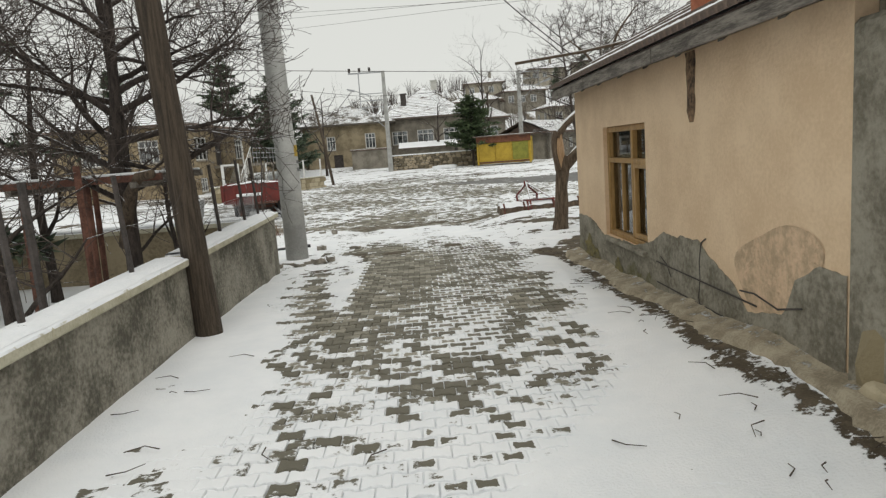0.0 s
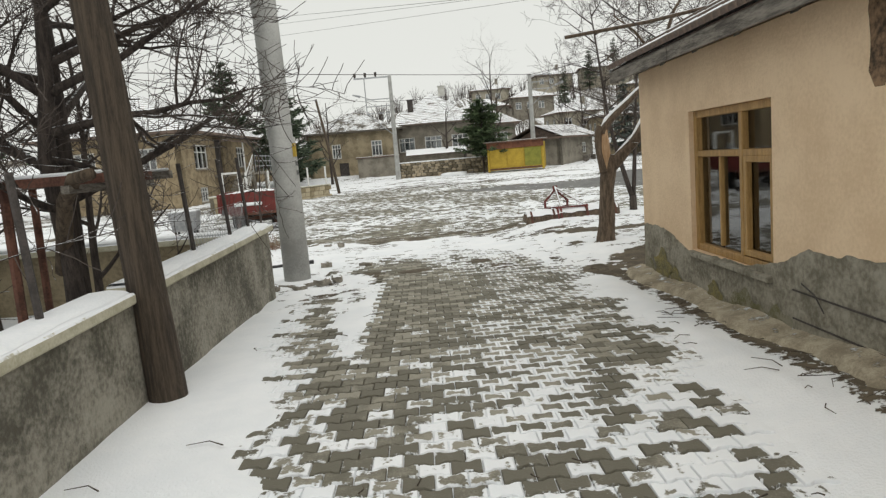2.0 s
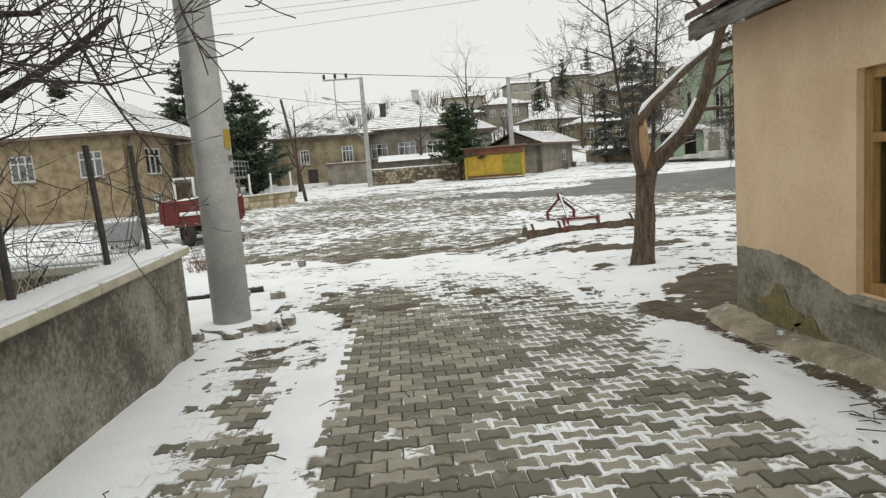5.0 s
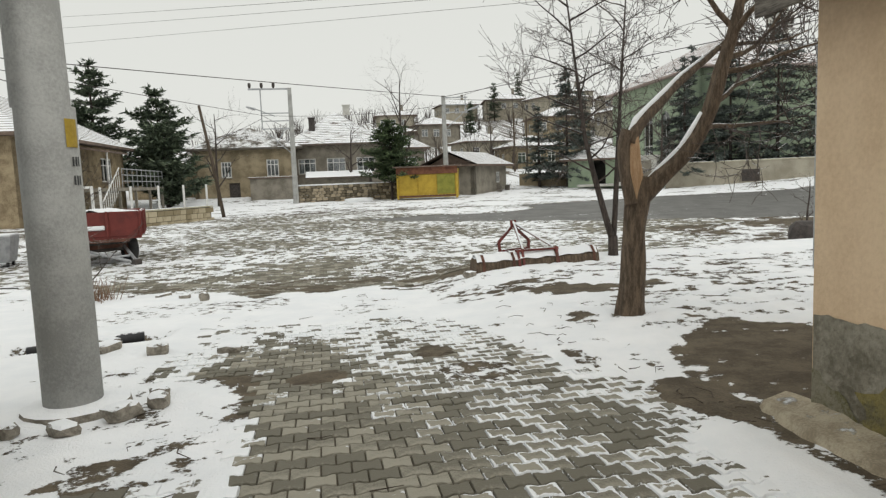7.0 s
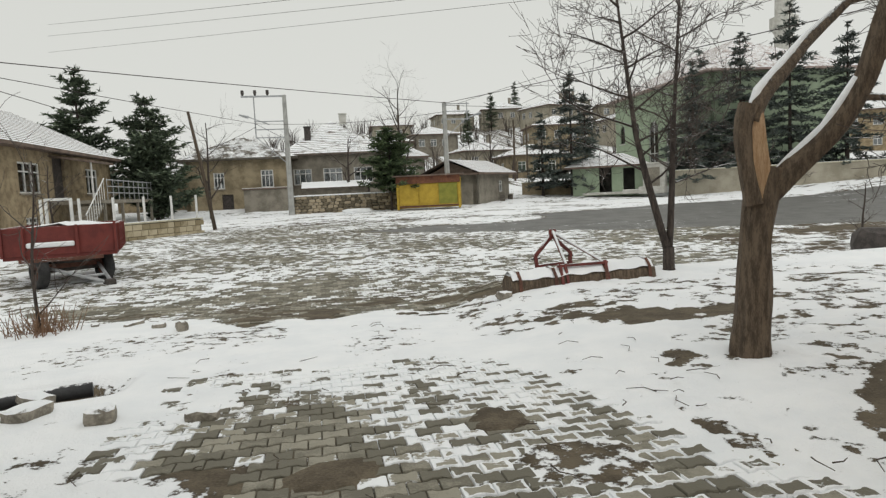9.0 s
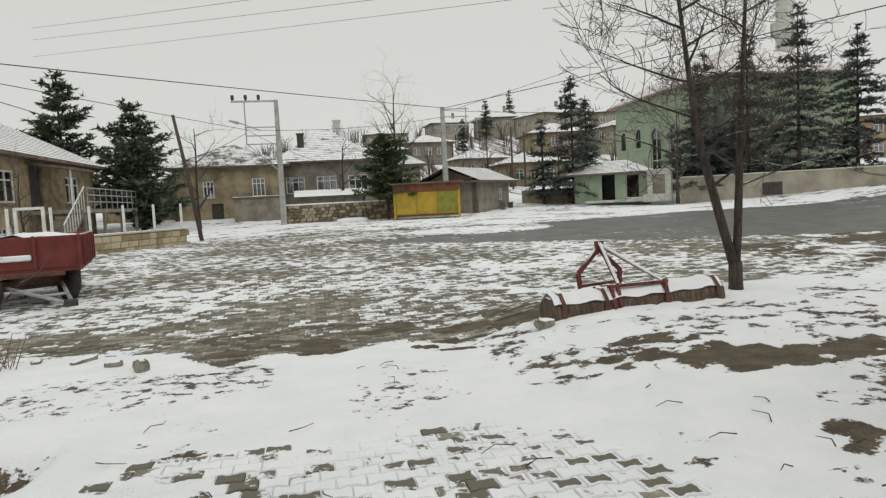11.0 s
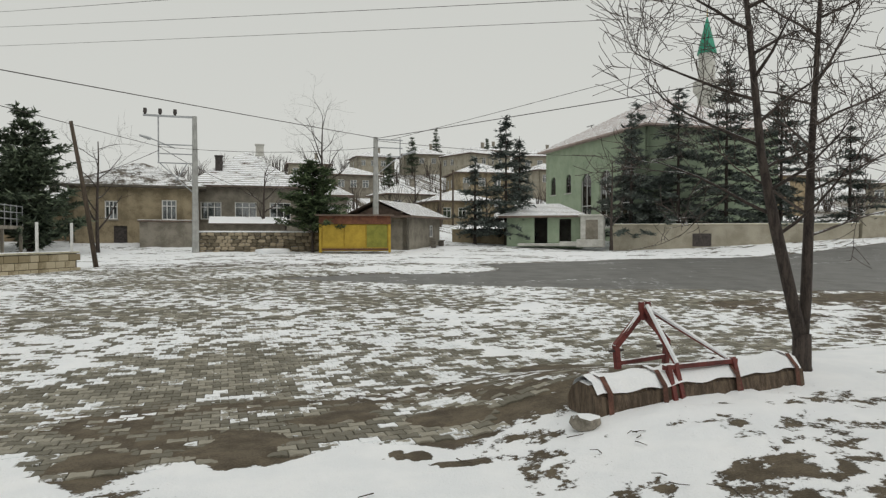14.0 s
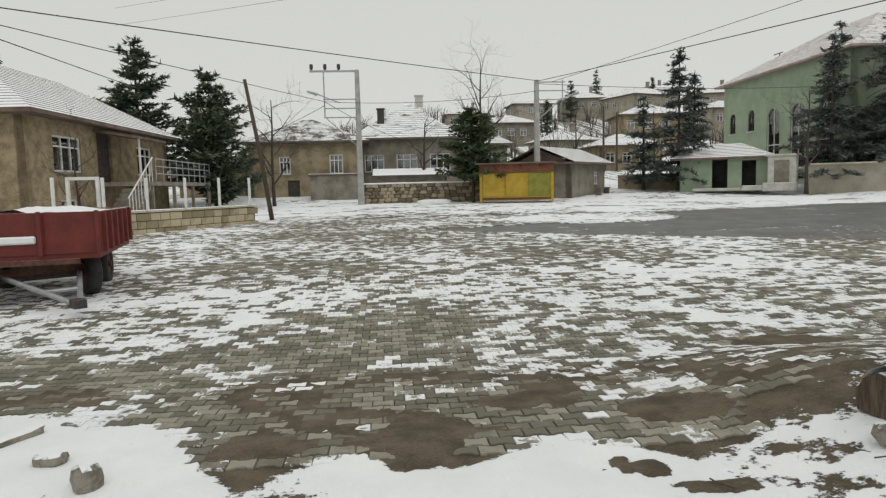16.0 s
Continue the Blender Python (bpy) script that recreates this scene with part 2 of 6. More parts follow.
# ---- mesh helpers ----
class Geo:
    def __init__(self):
        self.v, self.f = [], []

    def add(self, vs, fs):
        o = len(self.v)
        self.v += [tuple(p) for p in vs]
        self.f += [tuple(i + o for i in q) for q in fs]
        return self

    def box(self, cx, cy, cz, sx, sy, sz, m=None):
        vs = [Vector((cx + a * sx / 2, cy + b * sy / 2, cz + c * sz / 2)) for a in (-1, 1) for b in (-1, 1) for c in (-1, 1)]
        if m:
            vs = [m @ p for p in vs]
        return self.add(vs, [(0, 1, 3, 2), (4, 6, 7, 5), (0, 4, 5, 1), (2, 3, 7, 6), (0, 2, 6, 4), (1, 5, 7, 3)])

    def tube(self, pts, radii, n=8, caps=True):
        pts = [Vector(p) for p in pts]
        o, prev = len(self.v), None
        for i, p in enumerate(pts):
            d = (pts[min(i + 1, len(pts) - 1)] - pts[max(i - 1, 0)]).normalized()
            if prev is None:
                prev = d.orthogonal().normalized()
            s = (prev - d * prev.dot(d))
            s = s.normalized() if s.length > 1e-5 else d.orthogonal().normalized()
            prev = s
            q = d.cross(s)
            r = radii[i] if isinstance(radii, (list, tuple)) else radii
            for k in range(n):
                a = 2 * math.pi * k / n
                self.v.append(tuple(p + (s * math.cos(a) + q * math.sin(a)) * r))
        for i in range(len(pts) - 1):
            for k in range(n):
                a, b = o + i * n + k, o + i * n + (k + 1) % n
                self.f.append((a, b, b + n, a + n))
        if caps:
            self.f.append(tuple(o + k for k in reversed(range(n))))
            self.f.append(tuple(o + (len(pts) - 1) * n + k for k in range(n)))
        return self

    def bark(self, pts, radii, n=20, step=0.05, rough=0.07, seed=0, ridges=7):
        """A trunk with lengthwise furrows and knots."""
        pts = [Vector(p) for p in pts]
        fine, rad = [], []
        for i in range(len(pts) - 1):
            k = max(1, int((pts[i + 1] - pts[i]).length / step))
            p0, p3 = pts[max(i - 1, 0)], pts[min(i + 2, len(pts) - 1)]
            for j in range(k):
                t = j / k
                a, b = pts[i], pts[i + 1]
                fine.append(0.5 * ((2 * a) + (b - p0) * t + (2 * p0 - 5 * a + 4 * b - p3) * t * t + (3 * a - p0 - 3 * b + p3) * t * t * t))
                rad.append(radii[i] + (radii[i + 1] - radii[i]) * t)
        fine.append(pts[-1])
        rad.append(radii[-1])
        o = len(self.v)
        self.tube(fine, rad, n)
        for i, p in enumerate(fine):
            for k in range(n):
                q = Vector(self.v[o + i * n + k])
                a = math.tau * k / n
                f = 1 + rough * (0.6 * math.sin(a * ridges + 2.2 * noise.noise(Vector((i * step * 2.5, a, seed)))) + 1.6 * noise.noise(Vector((math.cos(a) * 1.5, math.sin(a) * 1.5, i * step * 3 + seed))))
                self.v[o + i * n + k] = tuple(p + (q - p) * f)
        return self

    def prism(self, poly, z0, z1):
        n = len(poly)
        vs = [(x, y, z0) for x, y in poly] + [(x, y, z1) for x, y in poly]
        return self.add(vs, [tuple(reversed(range(n))), tuple(range(n, 2 * n))] + [(i, (i + 1) % n, n + (i + 1) % n, n + i) for i in range(n)])

    def slab(self, top, thick):
        """A sheet of corner points with its own thickness, downwards."""
        n = len(top)
        vs = list(top) + [(p[0], p[1], p[2] - thick) for p in top]
        return self.add(vs, [tuple(range(n)), tuple(reversed(range(n, 2 * n)))] + [(i, n + i, n + (i + 1) % n, (i + 1) % n) for i in range(n)])

    def weld(self):
        """Joins corners that meet, and drops faces that lie back to back."""
        seen, idx, vs = {}, [], []
        for p in self.v:
            k = tuple(round(c, 4) for c in p)
            if k not in seen:
                seen[k] = len(vs)
                vs.append(p)
            idx.append(seen[k])
        count, fs = {}, []
        for q in self.f:
            r = []
            for i in q:
                if not r or idx[i] != r[-1]:
                    r.append(idx[i])
            if len(r) > 1 and r[0] == r[-1]:
                r.pop()
            if len(set(r)) > 2:
                fs.append(tuple(r))
                key = frozenset(r)
                count[key] = count.get(key, 0) + 1
        self.v, self.f = vs, [q for q in fs if count[frozenset(q)] == 1]
        return self

    def mesh(self, name, material, smooth=False, bev=0.0, seg=1):
        me = bpy.data.meshes.new(name)
        me.from_pydata(self.v, [], self.f)
        if bev or smooth:
            bm = bmesh.new()
            bm.from_mesh(me)
            bmesh.ops.recalc_face_normals(bm, faces=bm.faces)
            if bev:
                es = [e for e in bm.edges if len(e.link_faces) == 2 and e.calc_face_angle(0) > 0.5]
                bmesh.ops.bevel(bm, geom=es, offset=bev, segments=seg, affect="EDGES", clamp_overlap=True)
            for fc in bm.faces:
                fc.smooth = smooth
            bm.to_mesh(me)
            bm.free()
        me.materials.append(material)
        return me


def part(name, geo, material, parent, label="", bev=0.0, smooth=False, seg=1):
    ob = new(name, geo.mesh(name, material, smooth, bev, seg))
    ob.parent = parent
    return tagged(ob, label)


def thing(name, m, label, category, group="", kind=""):
    ob = new(name)
    ob.empty_display_size = 0.2
    ob.matrix_world = m
    return tagged(ob, label, category, group, kind)


def solid(name, geo, material, m, label, category, group="", kind="", bev=0.0, smooth=False, seg=1):
    ob = new(name, geo.mesh(name, material, smooth, bev, seg))
    ob.matrix_world = m
    return tagged(ob, label, category, group, kind)


def shared(name, me, parent, m):
    ob = new(name, me)
    ob.parent = parent
    ob.matrix_basis = m
    return ob


# ---- lie of the land ----
def lattice(ix, iy, seed):
    h = np.sin(ix * 127.1 + iy * 311.7 + seed * 74.7) * 43758.5453
    return h - np.floor(h)


def fbm(x, y, seed=0, octaves=4):
    tot, amp, norm = 0.0, 1.0, 0.0
    for o in range(octaves):
        ix, iy = np.floor(x), np.floor(y)
        fx, fy = x - ix, y - iy
        fx, fy = fx * fx * (3 - 2 * fx), fy * fy * (3 - 2 * fy)
        a, b = lattice(ix, iy, seed + o), lattice(ix + 1, iy, seed + o)
        c, d = lattice(ix, iy + 1, seed + o), lattice(ix + 1, iy + 1, seed + o)
        tot = tot + amp * ((a * (1 - fx) + b * fx) * (1 - fy) + (c * (1 - fx) + d * fx) * fy)
        norm += amp
        amp *= 0.5
        x, y = x * 2.03 + 5.1, y * 2.03 + 1.7
    return tot / norm


def sstep(v, lo, hi):
    k = np.clip((v - lo) / (hi - lo), 0, 1)
    return k * k * (3 - 2 * k)


def land(x, y):
    """Height of the ground: a lane that dips to the square, then a rising street and hillside."""
    x, y = np.asarray(x, float), np.asarray(y, float)
    z = np.interp(y, [-30, -5, 6, 10.5, 13, 16.5, 18.5, 22, 32, 50, 60, 90, 110, 150, 200, 330, 3000], [0.5, 0.12, 0.1, 0, -0.08, -0.22, -0.30, -0.2, 0.15, 0.3, 0.9, 3.2, 7, 14.5, 19, 23, 25])
    far = sstep(y, 62, 100)
    z = z * (1 - far * 0.35 * sstep(-x, -10, 25)) + far * 3.0 * sstep(x, 25, 70)
    w = sstep(x, 0.9, 2.6) * sstep(19.0 - y, 0, 2.2) * sstep(y, 9, 12)
    z = z * (1 - w) + 0.03 * w
    z = z + 0.13 * sstep(x, 1.45, 2.1) * sstep(6.6 - y, 0, 3)
    z = z + 1.1 * sstep(x, 22, 40) * sstep(y, 20, 40) * (1 - far)
    return z


def ground_z(x, y):
    return float(land(x, y))


def mud_patch(x, y):
    """Brown mud washed over the pavers: 1 in a patch, 0 outside."""
    n = 0.9 * (fbm(x * 2.6, y * 2.6, 23) - 0.5) + 0.6 * (fbm(x * 9, y * 9, 27) - 0.5)
    k = np.zeros(np.shape(x))
    for px, py, rx, ry in ((-0.5, 10.95, 0.36, 0.24), (0.70, 10.72, 0.42, 0.42), (0.5, 11.45, 0.22, 0.3), (1.52, 10.8, 0.16, 0.62), (1.8, 9.68, 0.3, 0.42), 
                           (-1.35, 16.62, 0.5, 0.28), (-0.55, 16.72, 0.36, 0.55), (1.1, 16.9, 0.4, 0.35), (-2.7, 18.3, 0.9, 0.5), (0.2, 17.3, 0.6, 0.3), (-2.0, 17.4, 0.5, 0.4), (0.55, 16.02, 0.16, 0.14), (0.85, 15.76, 0.3, 0.1), (3.0, 18.6, 0.8, 0.4), (-4.2, 18.9, 0.9, 0.4)):
        k = np.maximum(k, sstep(1 - np.hypot((x - px) / rx, (y - py) / ry) + n, 0.05, 0.35))
    return k


def cover(x, y):
    """How much snow lies: 0 bare, 1 closed."""
    x, y = np.asarray(x, float), np.asarray(y, float)
    n = fbm(x * 0.9, y * 0.9, 3) - 0.5
    n2 = fbm(x * 0.35, y * 0.6, 9) - 0.5
    edge = 0.25 * (fbm(x * 2.2, y * 2.2, 17) - 0.5) * 2
    c = 0.93 + 0.22 * n * sstep(y, 6, 9)
    # trodden middle of the lane
    left = np.interp(y, [0, 2.5, 4, 5.5, 6.1, 7.1, 8.5, 9.3, 9.7, 10.6, 11.4, 13], [-1.1, -1.15, -1.25, -1.29, -1.39, -1.6, -1.72, -1.5, -0.9, -1.15, -1.4, -1.0])
    right = np.interp(y, [0, 2.5, 3.6, 4.6, 8.8, 9.5, 11, 12, 13.2], [-0.4, 0.35, 1.0, 1.4, 1.5, 1.6, 1.45, 1.0, 0.9])
    inside = np.minimum(x - left, right - x) + edge
    tongue = sstep(np.minimum(x - np.interp(y, [6.2, 7.6, 9.5, 10], [-0.95, -1.25, -1.6, -1.7]), np.interp(y, [6.2, 7.6, 9.5, 10], [-0.88, -0.80, -0.85, -0.88]) - x) + edge * 0.4, -0.03, 0.1) * sstep(y, 6.3, 6.8) * sstep(10.4 - y, 0, 0.5)
    bare = sstep(inside, -0.10, 0.26) * sstep(y + edge, 0.8, 4.6) * sstep(13.2 - y + n * 2.5, 0, 1.6) * (1 - tongue)
    depth = np.interp(y, [1.5, 3.2, 4.3, 5.2, 6.2, 10, 10.8, 11.6, 13], [0.20, 0.28, 0.40, 0.56, 0.80, 0.88, 0.70, 0.46, 0.44]) * np.interp(x, [-1.3, -1.15, -0.6, 0.4, 1.4], [0.80, 1.05, 1.10, 0.96, 0.78])
    c = c - bare * depth * (1.0 + 0.5 * n)
    # earth by the cottage corner and along its foot
    e = sstep(1.0 - np.hypot((x - 2.8 - 0.35 * (y - 10)) / 0.85, (y - 10.15) / 1.15) + n * 1.3, 0, 0.45)
    foot = sstep(0.17 - np.abs(x - 1.94 - 0.12 * n) + edge * 0.15, -0.06, 0.12) * sstep(9.6 - y, -0.5, 0.5)
    c = c - np.maximum((0.62 + 0.5 * sstep(fbm(x * 4, y * 7, 97), 0.38, 0.56)) * e, foot * 0.56)
    c = c - 0.95 * mud_patch(x, y)
    # disturbed strip beside the pole and wheel tracks
    c = c - 0.30 * sstep(0.55 - np.abs(x + 1.5 - 0.02 * (y - 9)), 0, 0.5) * sstep(fbm(x * 6, y * 5, 91), 0.42, 0.6) * sstep(y, 6.5, 8) * sstep(15.5 - y, 0, 2) * sstep(n + 0.5, 0.35, 0.6)
    for a, b, wd in ((1.0, 2.1, 0.24), (0.55, 1.2, 0.2)):
        line = a + (b - a) * (16 - y) / 7
        c = c - 0.40 * sstep(wd - np.abs(x - line - n * 0.6), 0, wd) * sstep(y, 8.5, 10) * sstep(16.2 - y, 0, 1) * sstep(n2 + 0.5, 0.42, 0.6)
    tufty = 0.45 + 0.9 * sstep(fbm(x * 7, y * 7, 95), 0.36, 0.6)
    for px, py, rx, ry in ((2.2, 14.4, 0.7, 0.55), (2.55, 13.8, 0.6, 0.4), (2.1, 12.2, 0.28, 0.4), (3.2, 13.6, 1.0, 0.5)):
        c = c - 0.46 * tufty * sstep(1 - np.hypot((x - px) / rx, (y - py) / ry) + n * 1.2, 0, 0.5)
    tram = sstep(fbm(x * 1.6 + 3, y * 1.2, 71), 0.45, 0.6) * sstep(x, -3.8, -3.0) * sstep(0.9 - x, 0, 0.8) * sstep(y, 8.3, 9.2) * sstep(16.4 - y, 0, 0.6)
    c = c - 0.30 * tram
    dots = sstep(fbm(x * 0.7 + 9, y * 0.7, 81), 0.5, 0.65) * sstep(y, 10, 12) * sstep(17 - y, 0, 1) * sstep(x, 0.5, 1.5)
    dots = np.maximum(dots, 0.9 * sstep(x, 1.9, 2.6) * sstep(y, 9.5, 11) * sstep(16.3 - y, 0, 0.6)) * sstep(fbm(x * 4.5, y * 6, 93), 0.40, 0.56)
    c = c - 0.44 * dots
    # the square
    lip = np.interp(x, [-4, -3.1, -2.4, -1.5, -0.8, 0.2, 1.0, 1.8], [17.5, 17.4, 17.2, 16.2, 16.2, 16.5, 16.25, 16.2]) + 0.16 * np.sin(x * 5.3) + 0.5 * n
    sq = sstep(y - lip, -0.05, 0.25) * sstep(y - (16.9 + 0.35 * (x - 3.6)), -0.3, 0.5)
    blk = lattice(np.floor(x / 0.30 + 0.5 * np.floor(y / 0.248)), np.floor(y / 0.248), 3) - 0.5
    s = 0.46 + 0.85 * n2 + 0.7 * n + 0.62 * blk
    s = s - 0.12 * sstep(2.2 - (y - lip) + n * 3, 0, 2.2) - 0.20 * sstep(1.6 - np.abs(x + 0.9 + (y - 18) * 0.06), 0, 1.6) * sstep(27 - y, 0, 5)
    s = s + 0.22 * sstep(-x, 2, 6) * sstep(34 - y, 0, 8) + 0.34 * sstep(y, 31, 42)
    s = s + 0.4 * sstep(1 - np.hypot((x - 5.6) / 3.2, (y - 33.3) / 2.6), 0, 0.3)
    c = c * (1 - sq) + (s - 0.85 * mud_patch(x, y)) * sq
    c = c - (0.24 + 0.5 * n2) * sstep(y, 66, 84)
    return np.clip(c, 0, 1.15)


def road_w(x, y):
    """1 on the asphalt road that sweeps past the square, 0 off it."""
    mid = np.interp(x, [1, 4, 9, 16, 26, 60], [30.5, 29.8, 30.5, 30.8, 30.5, 30])
    half = np.interp(x, [1.0, 4, 9, 16, 26, 60], [0.1, 1.8, 5.0, 6.8, 7.5, 7.5])
    k = half - np.abs(y - mid) + 1.4 * (fbm(x * 0.4, y * 0.4, 31) - 0.5)
    isl = 1 - np.hypot((x - 5.6) / 3.2, (y - 33.3) / 2.6)
    return sstep(k, 0, 0.6) * (1 - sstep(isl, 0, 0.2))


def spread(a, b, step, out, grow=1.22):
    core = list(np.arange(a, b + step / 2, step))
    lo, hi, s = [], [], step
    p = a
    while p > out[0]:
        s *= grow
        p -= s
        lo.append(p)
    p, s = b, step
    while p < out[1]:
        s *= grow
        p += s
        hi.append(p)
    return np.array(lo[::-1] + core + hi)


def merged(*ls):
    a = np.unique(np.round(np.concatenate(ls), 3))
    keep = [a[0]]
    for v in a[1:]:
        if v - keep[-1] > 0.03:
            keep.append(v)
    return np.array(keep)


def with_cover(me, values):
    at = me.attributes.new("cover", "FLOAT", "POINT")
    at.data.foreach_set("value", np.asarray(values, np.float32))


xs = merged(np.arange(-14, -2.4, 0.3), np.arange(-2.4, 5, 0.07), np.arange(5, 40, 0.35), spread(-14, 40, 0.8, (-2500, 2500)))
ys = merged(np.arange(-6, 2, 0.25), np.arange(2, 19, 0.07), np.arange(19, 62, 0.28), spread(-6, 62, 0.8, (-2500, 2900)))
gx, gy = np.meshgrid(xs, ys)
gx, gy = gx.ravel(), gy.ravel()
gc = cover(gx, gy)
rw = road_w(gx, gy)
gc = gc * (1 - rw) + rw * np.clip(0.08 + 1.1 * (fbm(gx * 0.5, gy * 1.2, 41) - 0.5), 0, 0.5)
inlane = sstep(gx, -1.7, -1.2) * sstep(2.0 - gx, 0, 0.4) * sstep(14 - gy, 0, 1)
gz = land(gx, gy) + 0.026 * sstep(gc, 0.78, 0.98) + 0.03 * (fbm(gx * 1.3, gy * 1.3, 5) - 0.5) * sstep(gc, 0.5, 0.9) - 0.006
gc = gc + inlane * (1 - sstep(gc, 0.7, 0.95)) * np.interp(gx, [-0.7, 0.3], [0.12, 0.55]) * (0.55 + 0.9 * sstep(fbm(gx * 0.9, gy * 0.7, 51), 0.4, 0.6))
mud = sstep(fbm(gx * 0.8, gy * 1.1, 61), 0.5, 0.58) * (sstep(gy, 16.5, 16.8) * sstep(19.2 - gy, 0, 1.2) + sstep(gy, 10.6, 11.4) * sstep(13.2 - gy, 0, 0.8) * inlane)
mud = np.maximum(0.8 * mud, 1.1 * mud_patch(gx, gy) * (gx > -1.75))
gz = gz + 0.021 * mud
gc = gc - 0.30 * mud
pit = sstep(0.5 - np.abs(gy - 13.3 - 0.2 * (gx + 3)), 0, 0.3) * sstep(0.9 - np.abs(gx + 2.9), 0, 0.3)
gz = gz - 0.16 * pit
gc = gc - 0.5 * pit
nx, ny = len(xs), len(ys)
ii = (np.arange(ny - 1)[:, None] * nx + np.arange(nx - 1)[None, :]).ravel()
quads = np.stack([ii, ii + 1, ii + nx + 1, ii + nx], 1)
gme = bpy.data.meshes.new("ground")
gme.from_pydata(np.stack([gx, gy, gz], 1).tolist(), [], quads.tolist())
gme.materials.append(GROUND)
gme.materials.append(ASPHALT)
onroad = (rw[quads].mean(1) > 0.5).astype(np.int32)
gme.polygons.foreach_set("material_index", onroad)
gme.polygons.foreach_set("use_smooth", np.ones(len(quads), bool))
with_cover(gme, gc)
tagged(new("ground", gme), "snow covered earth ground with bare muddy patches and asphalt", "ground", kind="structure")


# ---- buildings ----
def wall_geo(length, height, holes, thick=0.3):
    """A wall along x from 0, its face at y = 0, thickness inwards (+y), with openings (u, z, w, h) that go through."""
    g = Geo()
    us = sorted({0, length, *[h[0] for h in holes], *[h[0] + h[2] for h in holes]})
    zs = sorted({0, height, *[h[1] for h in holes], *[h[1] + h[3] for h in holes]})
    for a, b in zip(us, us[1:]):
        for c, d in zip(zs, zs[1:]):
            if not any(h[0] - 1e-6 <= a and b <= h[0] + h[2] + 1e-6 and h[1] - 1e-6 <= c and d <= h[1] + h[3] + 1e-6 for h in holes):
                g.box((a + b) / 2, thick / 2, (c + d) / 2, b - a, thick, d - c)
    return g.weld()


def add_window(parent, m, w, h, frame_mat=WHITE, lights=3, curtain=True, transom=True):
    """A framed window whose outer face is y = 0; u from 0 to w, z from 0 to h."""
    t, k = 0.07, 0.056
    cw = (w - 2 * t - (lights - 1) * k) / lights
    zs = ((t, h * 0.7 - t - k / 2), (h * 0.7 + k / 2, h * 0.3 - t - k / 2)) if transom else ((t, h - 2 * t),)
    fr = wall_geo(w, h, [(t + i * (cw + k), z, cw, dz) for i in range(lights) for z, dz in zs], 0.08)
    fr.v = [(x, y + 0.06, z) for x, y, z in fr.v]
    win = part("window", fr, frame_mat, parent)
    win.matrix_basis = m
    part("pane", Geo().box(w / 2, 0.11, h / 2, w - 2 * t, 0.01, h - 2 * t), GLASS, win).visible_shadow = False
    if curtain:
        part("curtain", Geo().box(w / 2, 0.22, h / 2, w - 0.05, 0.02, h - 0.05), CURTAIN, win)
    part("sill", Geo().box(w / 2, 0.0, -0.04, w + 0.16, 0.16, 0.06), GREY_BLOCK, win)
    return win


def roof_geo(w, d, rise, over, courses=12, gable=False, z=0.0):
    """A hipped or gabled roof in overlapping tile courses; its ridge runs along the longer side."""
    g = Geo()
    hx, hy = w / 2 + over, d / 2 + over
    along = hx >= hy
    a, b = (hx, hy) if along else (hy, hx)
    r = a if gable else max(a - b, 0.05)

    def pt(u, v, h):
        return (u, v, z + h) if along else (-v, u, z + h)

    slopes = [((-a, -b), (a, -b), (r, 0), (-r, 0)), ((a, b), (-a, b), (-r, 0), (r, 0))]
    if not gable:
        slopes += [((a, -b), (a, b), (r, 0), (r, 0)), ((-a, b), (-a, -b), (-r, 0), (-r, 0))]
    lift = 0.02
    for p0, p1, q1, q0 in slopes:
        for k in range(courses):
            s0, s1 = k / courses, (k + 1.0) / courses
            lo0 = [p0[i] + (q0[i] - p0[i]) * s0 for i in (0, 1)]
            lo1 = [p1[i] + (q1[i] - p1[i]) * s0 for i in (0, 1)]
            hi0 = [p0[i] + (q0[i] - p0[i]) * s1 for i in (0, 1)]
            hi1 = [p1[i] + (q1[i] - p1[i]) * s1 for i in (0, 1)]
            g.add([pt(*lo0, rise * s0), pt(*lo1, rise * s0), pt(*lo1, rise * s0 + lift), pt(*lo0, rise * s0 + lift), pt(*hi1, rise * s1), pt(*hi0, rise * s1)],
                  [(0, 1, 2, 3), (3, 2, 4, 5)])
    g.add([pt(-a, -b, 0), pt(a, -b, 0), pt(a, b, 0), pt(-a, b, 0), pt(-a, -b, -0.12), pt(a, -b, -0.12), pt(a, b, -0.12), pt(-a, b, -0.12)],
          [(0, 4, 5, 1), (1, 5, 6, 2), (2, 6, 7, 3), (3, 7, 4, 0), (4, 7, 6, 5)])
    if gable:
        for e in (-a, a):
            k = -1 if e < 0 else 1
            g.add([pt(e - k * over, -b + over, 0), pt(e - k * over, b - over, 0), pt(e - k * over, 0, rise * (b - over) / b)], [(0, 1, 2)])
    return g.weld()


